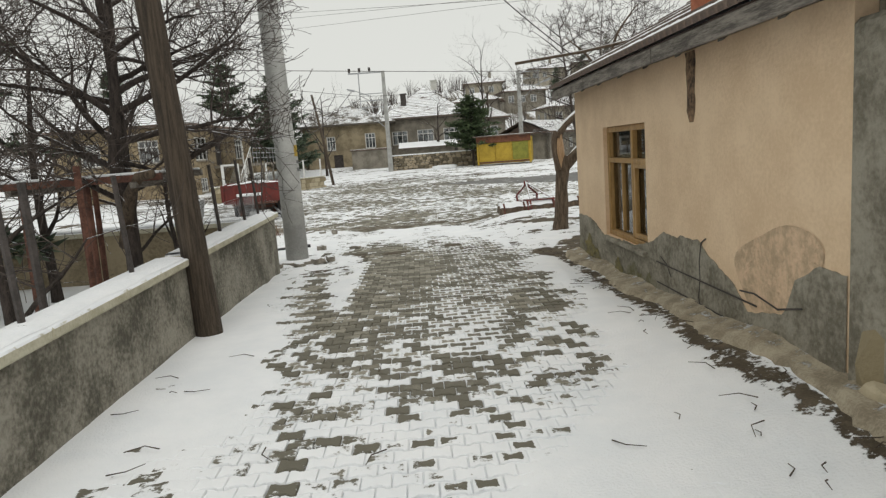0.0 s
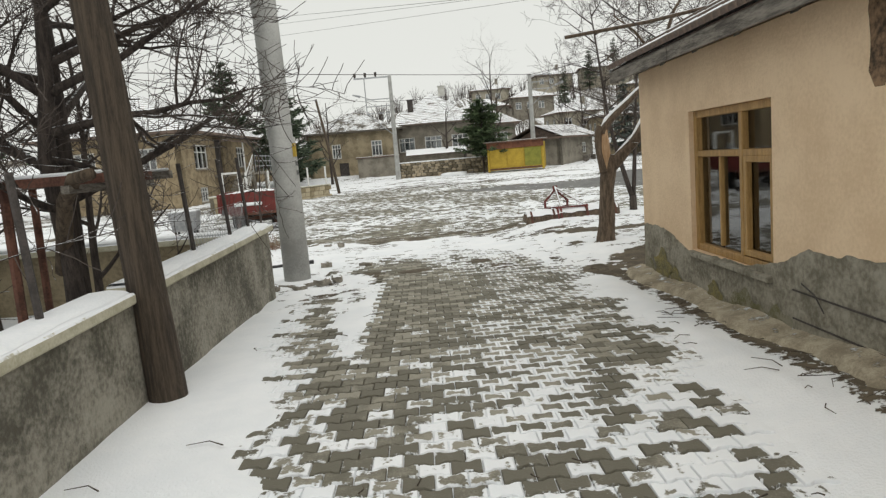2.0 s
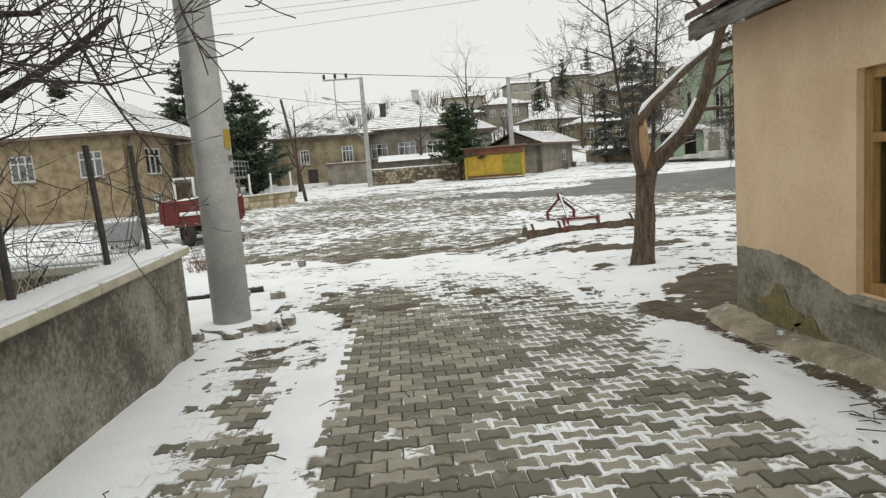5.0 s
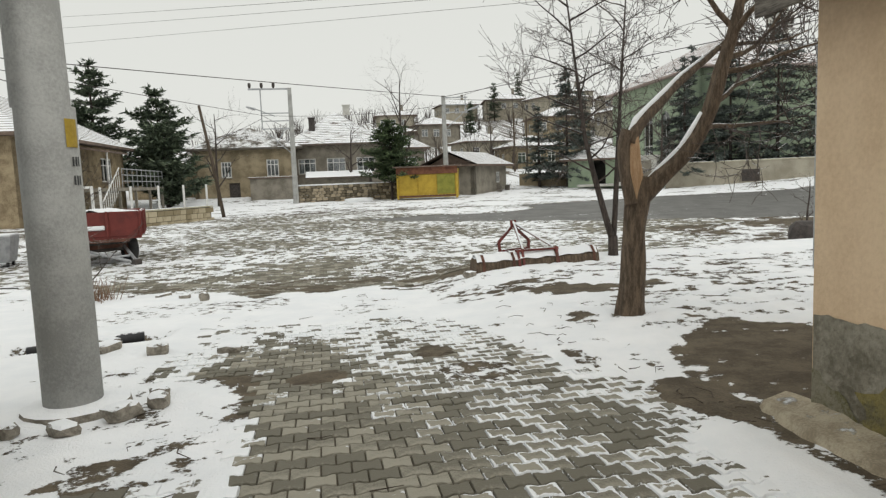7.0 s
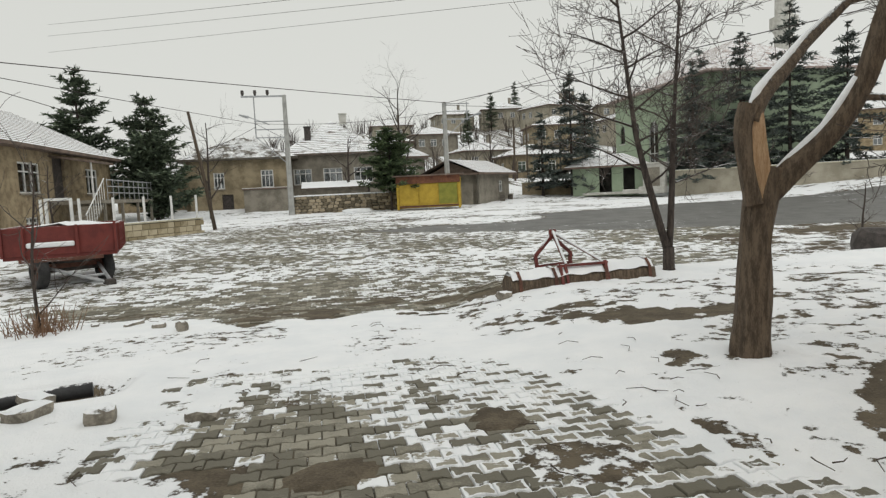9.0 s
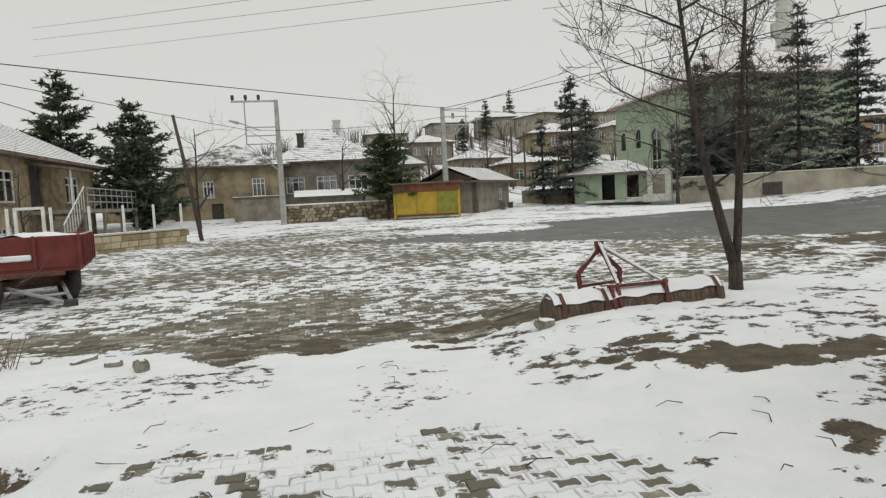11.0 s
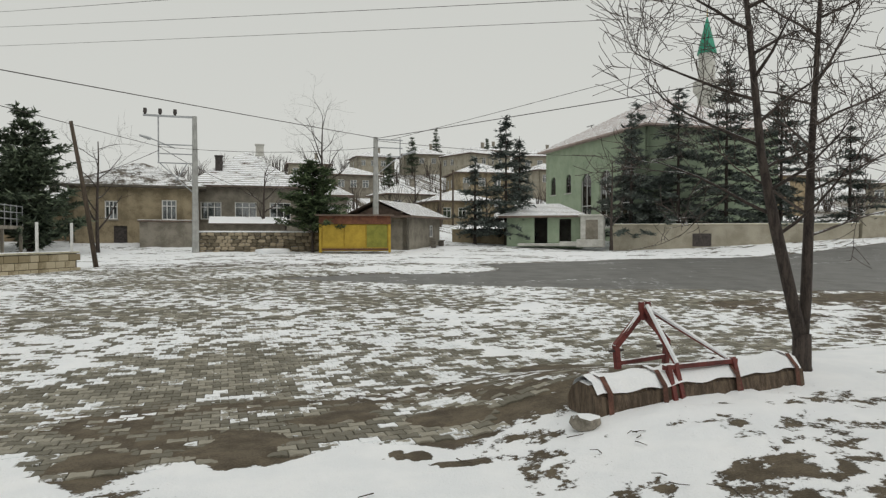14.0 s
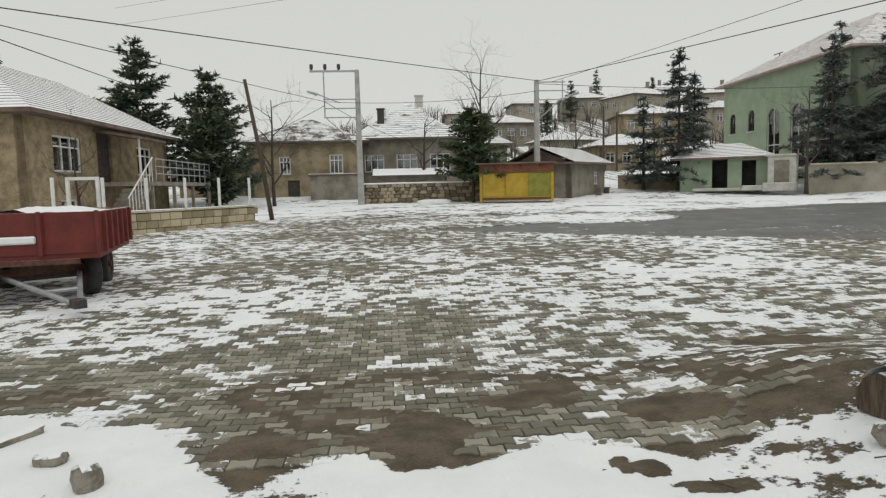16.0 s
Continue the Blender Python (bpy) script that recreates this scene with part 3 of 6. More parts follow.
def house(m, w, d, h, rise, wall, roof, label, front=(), left=(), right=(), over=0.5, chimneys=(), doors=(), gable=False, group="", lights=3, courses=12, plinth=1.5, name="house"):
    """A house whose front is local -y; openings (u, z, w, h) on the front, the left (-x) and the right (+x); the wall reaches below ground by plinth."""
    o = thing(name, m, label, "house", group)
    sides = ((front, doors, w, pose(-w / 2, -d / 2, -plinth)), (left, (), d, pose(-w / 2, d / 2, -plinth, 0, 0, -90)),
             (right, (), d, pose(w / 2, -d / 2, -plinth, 0, 0, 90)), ((), (), w, pose(w / 2, d / 2, -plinth, 0, 0, 180)))
    for wins, drs, length, mm in sides:
        holes = [(u, z + plinth, a, b) for u, z, a, b in (*wins, *drs)]
        wl_ = part("wall", wall_geo(length, h + plinth, holes), wall, o)
        wl_.matrix_basis = mm
        for u, z, a, b in wins:
            add_window(o, mm @ pose(u, 0, z + plinth), a, b, lights=lights if a > 0.7 else 2)
        for u, z, a, b in drs:
            dr = part("door", Geo().box(a / 2, 0.15, b / 2, a, 0.06, b).box(a / 2, 0.11, b * 0.3, a * 0.7, 0.03, b * 0.4).box(a / 2, 0.11, b * 0.75, a * 0.7, 0.03, b * 0.3), DARK_IRON, o)
            dr.matrix_basis = mm @ pose(u, 0, z + plinth)
    part("interior", Geo().box(0, 0, h / 2 - 0.1, w - 1.3, d - 1.3, h - 0.3), INSIDE, o)
    r = part("roof", roof_geo(w, d, rise, over, courses, gable, h), roof, o)
    for cx, cy, cz, ch, cw, cm in chimneys:
        part("chimney", Geo().box(cx, cy, cz + ch / 2, cw, cw, ch).box(cx, cy, cz + ch + 0.04, cw + 0.12, cw + 0.12, 0.08), cm, o)
    return o


# the low cottage beside the lane: its face is at x = 2.24
def cottage():
    o = thing("cottage", pose(2.24, 3.25, 0.0), "low peach plastered cottage with flaking cement plinth and tiled roof", "house")
    L, D, H = 5.93, 5.0, 2.30
    face = pose(0, L, -0.4, 0, 0, -90)
    hole = (1.35, 0.89, 1.46, 1.29)
    w1 = part("wall", wall_geo(L, H + 0.4, [hole], 0.32), PLASTER, o)
    w1.matrix_basis = face
    for nm, mm, ln in (("wall", pose(0.32, L - 0.32, -0.4), D - 0.32), ("wall", pose(0.32, 0, -0.4), D - 0.32)):
        part(nm, wall_geo(ln, H + 0.4, [], 0.32), PLASTER, o).matrix_basis = mm
    part("wall", wall_geo(L - 0.64, H + 0.4, [], 0.3), PLASTER, o).matrix_basis = pose(D, 0.32, -0.4, 0, 0, 90)
    part("floor", Geo().box(D / 2 + 0.1, L / 2, 0.0, D - 0.5, L - 0.66, 0.1), INSIDE, o)
    part("ceiling", Geo().box(D / 2 + 0.1, L / 2, H - 0.06, D - 0.5, L - 0.66, 0.08), INSIDE, o)
    for yy, ln in ((0.34, D - 0.7), (L - 0.34, D - 0.7)):
        part("lining", Geo().box(D / 2, yy, H / 2, ln, 0.02, H - 0.2), INSIDE, o)
    part("lining", Geo().box(D - 0.02, L / 2, H / 2, 0.02, L - 0.72, H - 0.2), INSIDE, o)
    # the flaked-off foot of the wall: a ragged skin of bare cement, proud of the plaster by a few millimetres
    rng = random.Random(4)
    g, mo = Geo(), Geo()
    n = 120
    tops = []
    for i in range(n + 1):
        y = 0.012 + (L - 0.024) * i / n
        t = np.interp(y, [0, 0.25, 0.32, 0.5, 0.62, 1.1, 1.25, 1.7, 1.9, 2.7, 2.95, 3.4, 4.6, 5.1, 5.5, 5.93], [0.82, 0.84, 0.8, 0.72, 0.46, 0.36, 0.5, 0.66, 0.78, 0.72, 0.62, 0.52, 0.47, 0.58, 0.64, 0.62])
        tops.append((y, float(t) + 0.05 * (float(fbm(np.array(y * 5.0), np.array(1.0), 8)) - 0.5) + rng.uniform(-0.008, 0.008)))
    for (y0, t0), (y1, t1) in zip(tops, tops[1:]):
        g.add([(-0.007, y0, -0.3), (-0.007, y1, -0.3), (-0.007, y1, t1), (-0.007, y0, t0), (0.001, y1, t1), (0.001, y0, t0)], [(0, 3, 2, 1), (3, 5, 4, 2)])
        b0, b1 = (0.16 + 0.10 * math.sin(q * 2.3) + 0.05 * math.sin(q * 11) + 0.03 * math.sin(q * 29) for q in (y0, y1))
        mo.add([(-0.012, y0, -0.3), (-0.012, y1, -0.3), (-0.012, y1, b1), (-0.012, y0, b0)], [(0, 3, 2, 1)])
    part("plinth", g.weld(), CEMENT, o, "bare grey cement where the plaster has flaked off")
    part("moss", mo.weld(), MOSSY, o, "moss-stained foot of the wall")
    # cement blotch low on the plaster
    bl = Geo()
    ring = [(0.75 + 0.50 * math.cos(a) * (1 + 0.15 * math.sin(3 * a)), 0.72 + 0.30 * math.sin(a) * (1 + 0.12 * math.cos(2 * a + 1)) - 0.10 * math.cos(a)) for a in [k * math.tau / 40 for k in range(40)]]
    bl.add([(-0.004, y, z) for y, z in ring], [tuple(reversed(range(40)))])
    part("patch", bl, mat("rubbed_plaster", (0.46, 0.34, 0.22), (0.72, 0.52, 0.35), 7, 22, 0.95, 1.0), o, "rubbed rough blotch of thin cement")
    cr = Geo()
    for path in ([(1.76, 0.80), (1.84, 0.76), (1.88, 0.6), (1.87, 0.45), (1.90, 0.3), (1.88, 0.18)], [(0.42, 0.55), (0.7, 0.48), (1.0, 0.52), (1.2, 0.5)], [(2.5, 0.35), (2.6, 0.45), (2.75, 0.5)]):
        part("crack", Geo().tube([(-0.006, y, z) for y, z in path], 0.007, 5), DARK_IRON, o)
    joints = Geo()
    for z in (0.24, 0.44):
        joints.box(-0.0135, 1.9, z, 0.004, 1.9, 0.012)
    part("block_joint", joints, DARK_IRON, o)
    for y_, z_, r_ in ((5.35, 0.20, 0.24), (5.0, 0.12, 0.16), (4.1, 0.16, 0.14)):
        ms = Geo()
        ms.add([(-0.0155, y_ + math.cos(a) * r_ * (1 + 0.25 * math.sin(5 * a + y_)), max(z_ + math.sin(a) * r_ * 0.7 * (1 + 0.3 * math.cos(4 * a)), -0.2)) for a in [k * math.tau / 26 for k in range(26)]], [tuple(reversed(range(26)))])
        part("moss_patch", ms, mat("yellow_moss", (0.14, 0.125, 0.07), (0.25, 0.21, 0.075), 8, 40, 0.95, 0.9), o, "yellow green moss on the cement")
    # soot below the eaves
    so = Geo()
    rs = random.Random(6)
    left_, right_ = [], []
    for i in range(13):
        z = 2.29 - 0.56 * i / 12
        half = (0.10, 0.095, 0.085, 0.09, 0.08, 0.075, 0.08, 0.07, 0.075, 0.09, 0.085, 0.07, 0.03)[i]
        left_.append((-0.003, 2.0 - half + rs.uniform(-0.015, 0.015), z))
        right_.append((-0.003, 2.0 + half + rs.uniform(-0.015, 0.015), z))
    so.add(left_ + right_, [(i, i + 1, i + 14, i + 13) for i in range(12)])
    part("soot_stain", so, mat("soot", (0.035, 0.024, 0.016), (0.30, 0.19, 0.11), 6, 30, 0.95, 0.2), o, "brown black soot streak")
    # window: two lights above, a fixed light and a casement below
    win = part("window", Geo(), PINE_WOOD, o, "varnished wooden window frame with dusty panes")
    win.matrix_basis = face @ pose(hole[0], 0, hole[1])
    w, h, t = hole[2], hole[3], 0.065

    def bar(nm, u, z, sx, sz, y=0.09, dep=0.09):
        part(nm, Geo().box(u, y, z, sx, dep, sz), PINE_WOOD, win, bev=0.006)
    for u in (t / 2, w - t / 2):
        bar("jamb", u, h / 2, t, h)
    bar("head", w / 2, h - t / 2, w - 2 * t, t)
    bar("bottom_rail", w / 2, t / 2, w - 2 * t, t)
    bar("transom", w / 2, 0.90, w - 2 * t, 0.055)
    bar("mullion", w * 0.62, h / 2, 0.055, h - 2 * t, 0.085, 0.086)
    bar("glazing_bar", w * 0.33, 0.48, 0.035, 0.78, 0.088, 0.05)
    for u in (w * 0.62 + 0.055, w - t - 0.03):
        bar("casement_stile", u, 0.475, 0.05, 0.80, 0.07, 0.05)
    for z in (0.10, 0.85):
        bar("casement_rail", w * 0.81, z, 0.42, 0.05, 0.068, 0.05)
    for u0, u1, z0, z1 in ((t, w * 0.6, 0.93, h - t), (w * 0.64, w - t, 0.93, h - t), (t, w * 0.32, t, 0.87), (w * 0.34, w * 0.6, t, 0.87), (w * 0.66, w - t, t, 0.87)):
        part("pane", Geo().box((u0 + u1) / 2, 0.1, (z0 + z1) / 2, u1 - u0, 0.006, z1 - z0), GLASS, win).visible_shadow = False
    part("sill", Geo().box(w / 2, 0.05, -0.03, w, 0.2, 0.05), CEMENT, win, bev=0.008)
    # roof: rises inwards from the lane, tiles side by side at the eave
    slope = math.radians(27)
    deck, fas = Geo(), Geo()
    x0, xr, z0 = -0.26, 2.5, 2.35
    zr = z0 + (xr - x0) * math.tan(slope)
    deck.slab([(x0, -0.15, z0), (xr, -0.15, zr), (xr, L + 0.13, zr), (x0, L + 0.13, z0)], 0.05)
    deck.slab([(xr, -0.15, zr), (2 * xr - x0, -0.15, z0), (2 * xr - x0, L + 0.13, z0), (xr, L + 0.13, zr)], 0.05)
    part("roof_deck", deck, OLD_WOOD, o)
    for k in range(3):
        a, b = (-0.15, 2.1, 4.3)[k], (2.09, 4.29, L + 0.13)[k]
        part("fascia", Geo().box(x0 - 0.015, (a + b) / 2, z0 - 0.062, 0.03, b - a - 0.01, 0.12), OLD_WOOD, o, "weathered grey fascia board", bev=0.004)
    part("barge_board", Geo().slab([(x0, L + 0.132, z0 + 0.02), (xr, L + 0.132, zr + 0.02), (xr, L + 0.162, zr + 0.02), (x0, L + 0.162, z0 + 0.02)], 0.14), OLD_WOOD, o)
    for k in range(9):
        y = 0.2 + k * 0.72
        part("rafter_end", Geo().slab([(x0 + 0.02, y, z0 - 0.052), (0.1, y, z0 - 0.052 + 0.5 * math.tan(slope)), (0.1, y + 0.08, z0 - 0.052 + 0.5 * math.tan(slope)), (x0 + 0.02, y + 0.08, z0 - 0.052)], 0.08), OLD_WOOD, o)
    for yy in (0.02, L - 0.30):
        part("gable", Geo().add([(x, y, z) for y in (yy, yy + 0.28) for x, z in ((0.02, H - 0.01), (2 * xr - 0.02, H - 0.01), (xr, zr - 0.06))], [(0, 1, 2), (5, 4, 3), (0, 3, 4, 1), (1, 4, 5, 2), (2, 5, 3, 0)]), PLASTER, o)
    # barrel tiles
    nt, rows = 50, 7
    tg = Geo()
    ln = (xr - x0) / math.cos(slope) / rows + 0.05
    prof = [(math.cos(a) * 0.068, math.sin(a) * 0.05) for a in [math.pi * k / 6 for k in range(7)]]
    vs = []
    for s, lift in ((0, 0.02), (ln, 0.0)):
        vs += [(s, py, pz + lift) for py, pz in prof]
    tg.add(vs, [(i, i + 1, i + 8, i + 7) for i in range(6)] + [(6, 5, 4, 3, 2, 1, 0)])
    tm = tg.mesh("tile", ROOF_SNOW, True)
    for r in range(rows):
        for k in range(nt):
            s = x0 - 0.03 + r * (ln - 0.05) * math.cos(slope)
            if r >= 6:
                continue
            shared("tile", tm, o, pose(s, -0.08 + (L + 0.16) * k / (nt - 1), z0 + 0.026 + (s - x0) * math.tan(slope), 0, -math.degrees(slope) + rng.uniform(-0.6, 0.6), rng.uniform(-1, 1)))
    part("roof_covering", Geo().slab([(x0 + 0.02, -0.13, z0 + 0.03), (xr, -0.13, zr + 0.03), (xr, L + 0.11, zr + 0.03), (x0 + 0.02, L + 0.11, z0 + 0.03)], 0.02), ROOF_SNOW, o)
    part("roof_covering", Geo().slab([(xr, -0.13, zr + 0.03), (2 * xr - x0, -0.13, z0 + 0.03), (2 * xr - x0, L + 0.11, z0 + 0.03), (xr, L + 0.11, zr + 0.03)], 0.02), ROOF_SNOW, o)
    ch = part("chimney", Geo().box(0.26, 2.1, 2.98, 0.30, 0.30, 0.95), BRICK, o, "red brick chimney with black flashing", bev=0.01)
    part("flashing", Geo().slab([(-0.06, 1.82, 2.535), (0.54, 1.82, 2.84), (0.54, 2.38, 2.84), (-0.06, 2.38, 2.535)], 0.07), BLACK, o)
    pole = Geo().tube([(0.75, 5.75, 2.93), (0.1, 5.85, 2.84), (-0.8, 5.95, 2.76)], 0.022, 8)
    solid("roof_pole", pole, BARK, pose(2.24, 3.25, 0), "bare wooden pole laid across the tiled roof", "pole")


cottage()
# the grey neighbour wall
gw = thing("grey_house", pose(2.36, 0, 0), "rough grey rendered house wall beside the cottage", "house")
part("wall", Geo().box(2.2, -0.4, 1.4, 4.4, 7.28, 3.0), RENDER_GREY, gw)
part("pilaster", Geo().box(-0.06, 3.02, 1.0, 0.2, 0.40, 2.3), CEMENT, gw, bev=0.03)
part("roof", Geo().slab([(-0.45, -4.2, 2.35), (4.6, -4.2, 3.9), (4.6, 3.0, 3.9), (-0.45, 3.0, 2.35)], 0.1), ROOF_SNOW, gw)
rng = random.Random(12)


def stone_geo(sx, sy, sz, seed):
    r = random.Random(seed)
    bm = bmesh.new()
    bmesh.ops.create_icosphere(bm, subdivisions=2, radius=0.5)
    for v in bm.verts:
        k = 1 + 0.35 * (noise.noise(v.co * 2.3 + Vector((seed, 0, 0))))
        v.co = Vector((max(-0.38, min(0.38, v.co.x * k)) * sx * 1.3, max(-0.38, min(0.38, v.co.y * k)) * sy * 1.3, max(-0.36, min(0.36, v.co.z * k)) * sz * 1.4))
    g = Geo()
    g.add([tuple(v.co) for v in bm.verts], [tuple(v.index for v in f.verts) for f in bm.faces])
    bm.free()
    return g


STONE = mat("grey_loose_stone", (0.14, 0.125, 0.10), (0.33, 0.30, 0.25), 6, 40, 0.95, 0.8, snow=0.75)


def loose_stone(x, y, sx, sy, sz, seed, label="grey rough stone half covered in snow", name="stone", m_=None, dz=0.0):
    return solid(name, stone_geo(sx, sy, sz, seed), m_ or STONE, pose(x, y, ground_z(x, y) + sz * 0.36 + dz, 0, 0, seed * 37 % 360), label, "stone", "loose stones", smooth=False)


for k, (x, y, a, b, c) in enumerate(((2.36, 3.0, 0.34, 0.36, 0.5), (2.3, 2.6, 0.34, 0.36, 0.3), (2.22, 2.9, 0.2, 0.24, 0.14), (2.34, 2.2, 0.3, 0.34, 0.34))):
    loose_stone(x, y, a, b, c, k + 3, "rough limestone boulder at the wall's foot", m_=PALE_STONE)
# crumbled footing along the cottage
g = Geo()
n = 90
prev = None
for i in range(n + 1):
    y = 2.4 + 7.0 * i / n
    wv = 0.19 + 0.05 * math.sin(y * 3.1) + rng.uniform(-0.02, 0.02)
    z = ground_z(2, y)
    hh = 0.05 + 0.02 * math.sin(y * 5) + rng.uniform(-0.008, 0.008)
    row = [(2.24 - wv - 0.05, y, z - 0.03), (2.24 - wv, y, z + hh * 0.8), (2.24 - wv * 0.5, y, z + hh + rng.uniform(-0.01, 0.01)), (2.25, y, z + hh + 0.03)]
    if prev:
        g.add(prev + row, [(j, j + 4, j + 5, j + 1) for j in range(3)])
    prev = row
solid("footing", g.weld(), SANDY, pose(0, 0, 0), "crumbled sandy cement footing along the cottage", "footing", kind="structure", smooth=True)

# ---- garden side of the lane ----
gwall = thing("garden_wall", pose(-2.31, 0, 0), "rough grey rendered garden wall with snow on its coping", "wall")
g, cp, sn = Geo(), Geo(), Geo()
ya, yb = -7.0, 9.72


def top_z(y):
    return 0.765 + 0.0165 * y


g.add([(-0.11, ya, -0.4), (0.11, ya, -0.4), (0.11, yb, -0.4), (-0.11, yb, -0.4), (-0.11, ya, top_z(ya) - 0.075), (0.11, ya, top_z(ya) - 0.075), (0.11, yb, top_z(yb) - 0.075), (-0.11, yb, top_z(yb) - 0.075)],
      [(0, 3, 2, 1), (4, 5, 6, 7), (0, 1, 5, 4), (1, 2, 6, 5), (2, 3, 7, 6), (3, 0, 4, 7)])
part("wall", g, RENDER_GREY, gwall)
for a, b in ((ya, 0.9), (0.9, 3.6), (3.6, 5.86), (6.14, 8.1), (8.1, yb + 0.05)):
    gg = Geo()
    a += 0.006
    gg.add([(-0.17, a, top_z(a) - 0.074), (0.165, a, top_z(a) - 0.074), (0.165, b, top_z(b) - 0.074), (-0.17, b, top_z(b) - 0.074), (-0.17, a, top_z(a)), (0.165, a, top_z(a)), (0.165, b, top_z(b)), (-0.17, b, top_z(b))],
           [(0, 3, 2, 1), (4, 5, 6, 7), (0, 1, 5, 4), (1, 2, 6, 5), (2, 3, 7, 6), (3, 0, 4, 7)])
    part("coping", gg, COPING, gwall, bev=0.012)
    sg, prev = Geo(), None
    m_ = max(4, int((b - a) / 0.12))
    for i in range(m_ + 1):
        y = a + (b - a) * i / m_
        e = 0.012 * math.sin(y * 7) + rng.uniform(-0.012, 0.012)
        row = [(-0.16, y, top_z(y)), (-0.13, y, top_z(y) + 0.02), (0.0, y, top_z(y) + 0.026 + e * 0.4), (0.085 + e, y, top_z(y) + 0.018), (0.115 + e, y, top_z(y) + 0.002)]
        if prev:
            sg.add(prev + row, [(j, j + 5, j + 6, j + 1) for j in range(4)])
        prev = row
    part("snow_cap", sg, SNOW, gwall, "snow lying on the coping", smooth=True)
cross = thing("cross_wall", pose(-2.42, 10.0, 0), "low garden wall with snow on top", "wall")
part("wall", Geo().box(-4.5, 0, 0.2, 9.0, 0.2, 1.1), BROWN_RENDER, cross)
part("coping", Geo().box(-4.5, 0, 0.79, 9.0, 0.3, 0.08), COPING, cross, bev=0.012)
part("snow_cap", Geo().box(-4.5, 0, 0.85, 8.96, 0.26, 0.04), SNOW, cross, bev=0.018)
for k, (y, h) in enumerate(((3.7, 0.80), (5.2, 0.8), (7.62, 0.8), (8.75, 0.82), (9.5, 0.83))):
    p = Geo()
    p.tube([(0, 0, -0.05), (-0.05, 0.02, h)], 0.022, 6)
    solid("fence_post", p, DARK_IRON, pose(-2.37, y, top_z(y)), "thin rusted iron fence post on the garden wall", "post", "fence posts on the wall")
w = Geo()
for a, b in ((7.62, 8.75), (8.75, 9.5)):
    for k in range(14):
        t0 = k / 13
        y = a + (b - a) * t0
        w.tube([(-2.40, y, top_z(y) + 0.02), (-2.42, min(y + 0.28, b), top_z(y) + 0.30)], 0.0022, 3, False)
        w.tube([(-2.40, y, top_z(y) + 0.02), (-2.42, max(y - 0.28, a), top_z(y) + 0.30)], 0.0022, 3, False)
    w.tube([(-2.42, a, top_z(a) + 0.32), (-2.42, b, top_z(b) + 0.32)], 0.003, 3, False)
solid("wire_mesh", w, GALV, pose(0, 0, 0), "sagging galvanised wire mesh between the fence posts", "fence", kind="stuff")

# pergola
pg = thing("pergola", pose(-2.6, 6.6, ground_z(-4, 7)), "rusty iron and timber vine pergola dusted with snow", "pergola")
for x, y in ((-0.05, 0.55), (-0.75, 0.0), (-1.45, 0.1), (-2.4, 0.2), (-1.3, 1.3), (-2.6, 1.4), (-3.4, 0.3)):
    part("post", Geo().tube([(x, y, -0.1), (x + 0.03, y, 1.5)], 0.035, 6), RUST, pg)
for k, y in enumerate((-0.05, 0.35, 0.75, 1.3)):
    part("beam", Geo().box(-1.9, y, 1.53, 3.9, 0.07, 0.07, pose(0, 0, 0, 0, 0, 1.5 * (k % 2))), OLD_WOOD if k % 2 else RUST, pg, bev=0.006)
    part("snow_cap", Geo().box(-1.9, y, 1.578, 3.85, 0.055, 0.025, pose(0, 0, 0, 0, 0, 1.5 * (k % 2))), SNOW, pg, bev=0.01)
for x in (-0.2, -1.4, -2.6):
    part("cross_beam", Geo().box(x, 0.6, 1.465, 0.06, 1.5, 0.06), OLD_WOOD, pg)

# leaning pole and the concrete pole
solid("wooden_pole", Geo().bark([(0, 0, -0.1), (-0.02, 0, 0.3), (-0.08, 0, 1.5), (-0.17, 0, 3.2), (-0.26, 0, 5.0), (-0.32, 0, 6.2)], [0.13, 0.125, 0.117, 0.107, 0.10, 0.09], 18, 0.12, 0.03, 3, 5), DARK_POLE,
      pose(-2.09, 6.0, ground_z(-2, 6)), "dark creosoted wooden utility pole leaning against the garden wall", "pole", smooth=True)
cpole = thing("concrete_pole", pose(-2.11, 10.70, ground_z(-2, 10.7)), "tall tapered grey concrete utility pole", "pole")
part("shaft", Geo().tube([(0, 0, -0.2), (0, 0, 2.0), (-0.02, 0, 2.005), (-0.05, 0, 5.0), (-0.09, 0, 9.0)], [0.182, 0.176, 0.171, 0.156, 0.132], 28), CONCRETE, cpole, smooth=True)
part("base_collar", Geo().tube([(0.02, 0.0, -0.1), (0.02, 0.0, 0.05), (0.02, 0, 0.07)], [0.36, 0.33, 0.2], 18), STONE, cpole)
plate = Geo()
for k in range(4):
    a = math.radians(-36 + k * 8)
    b = math.radians(-36 + (k + 1) * 8)
    plate.add([(math.cos(t) * 0.181, math.sin(t) * 0.181, z) for z in (1.74, 1.92) for t in (a, b)], [(0, 1, 3, 2)])
part("warning_plate", plate, YELLOW, cpole, "yellow warning plate")
for z in (1.62, 1.50):
    lt = Geo()
    for k in range(3):
        a, b = math.radians(-26 + k * 8), math.radians(-22 + k * 8)
        lt.add([(math.cos(t) * 0.183, math.sin(t) * 0.183, zz) for zz in (z, z + 0.06) for t in (a, b)], [(0, 1, 3, 2)])
    part("stencil_mark", lt, BLACK, cpole)
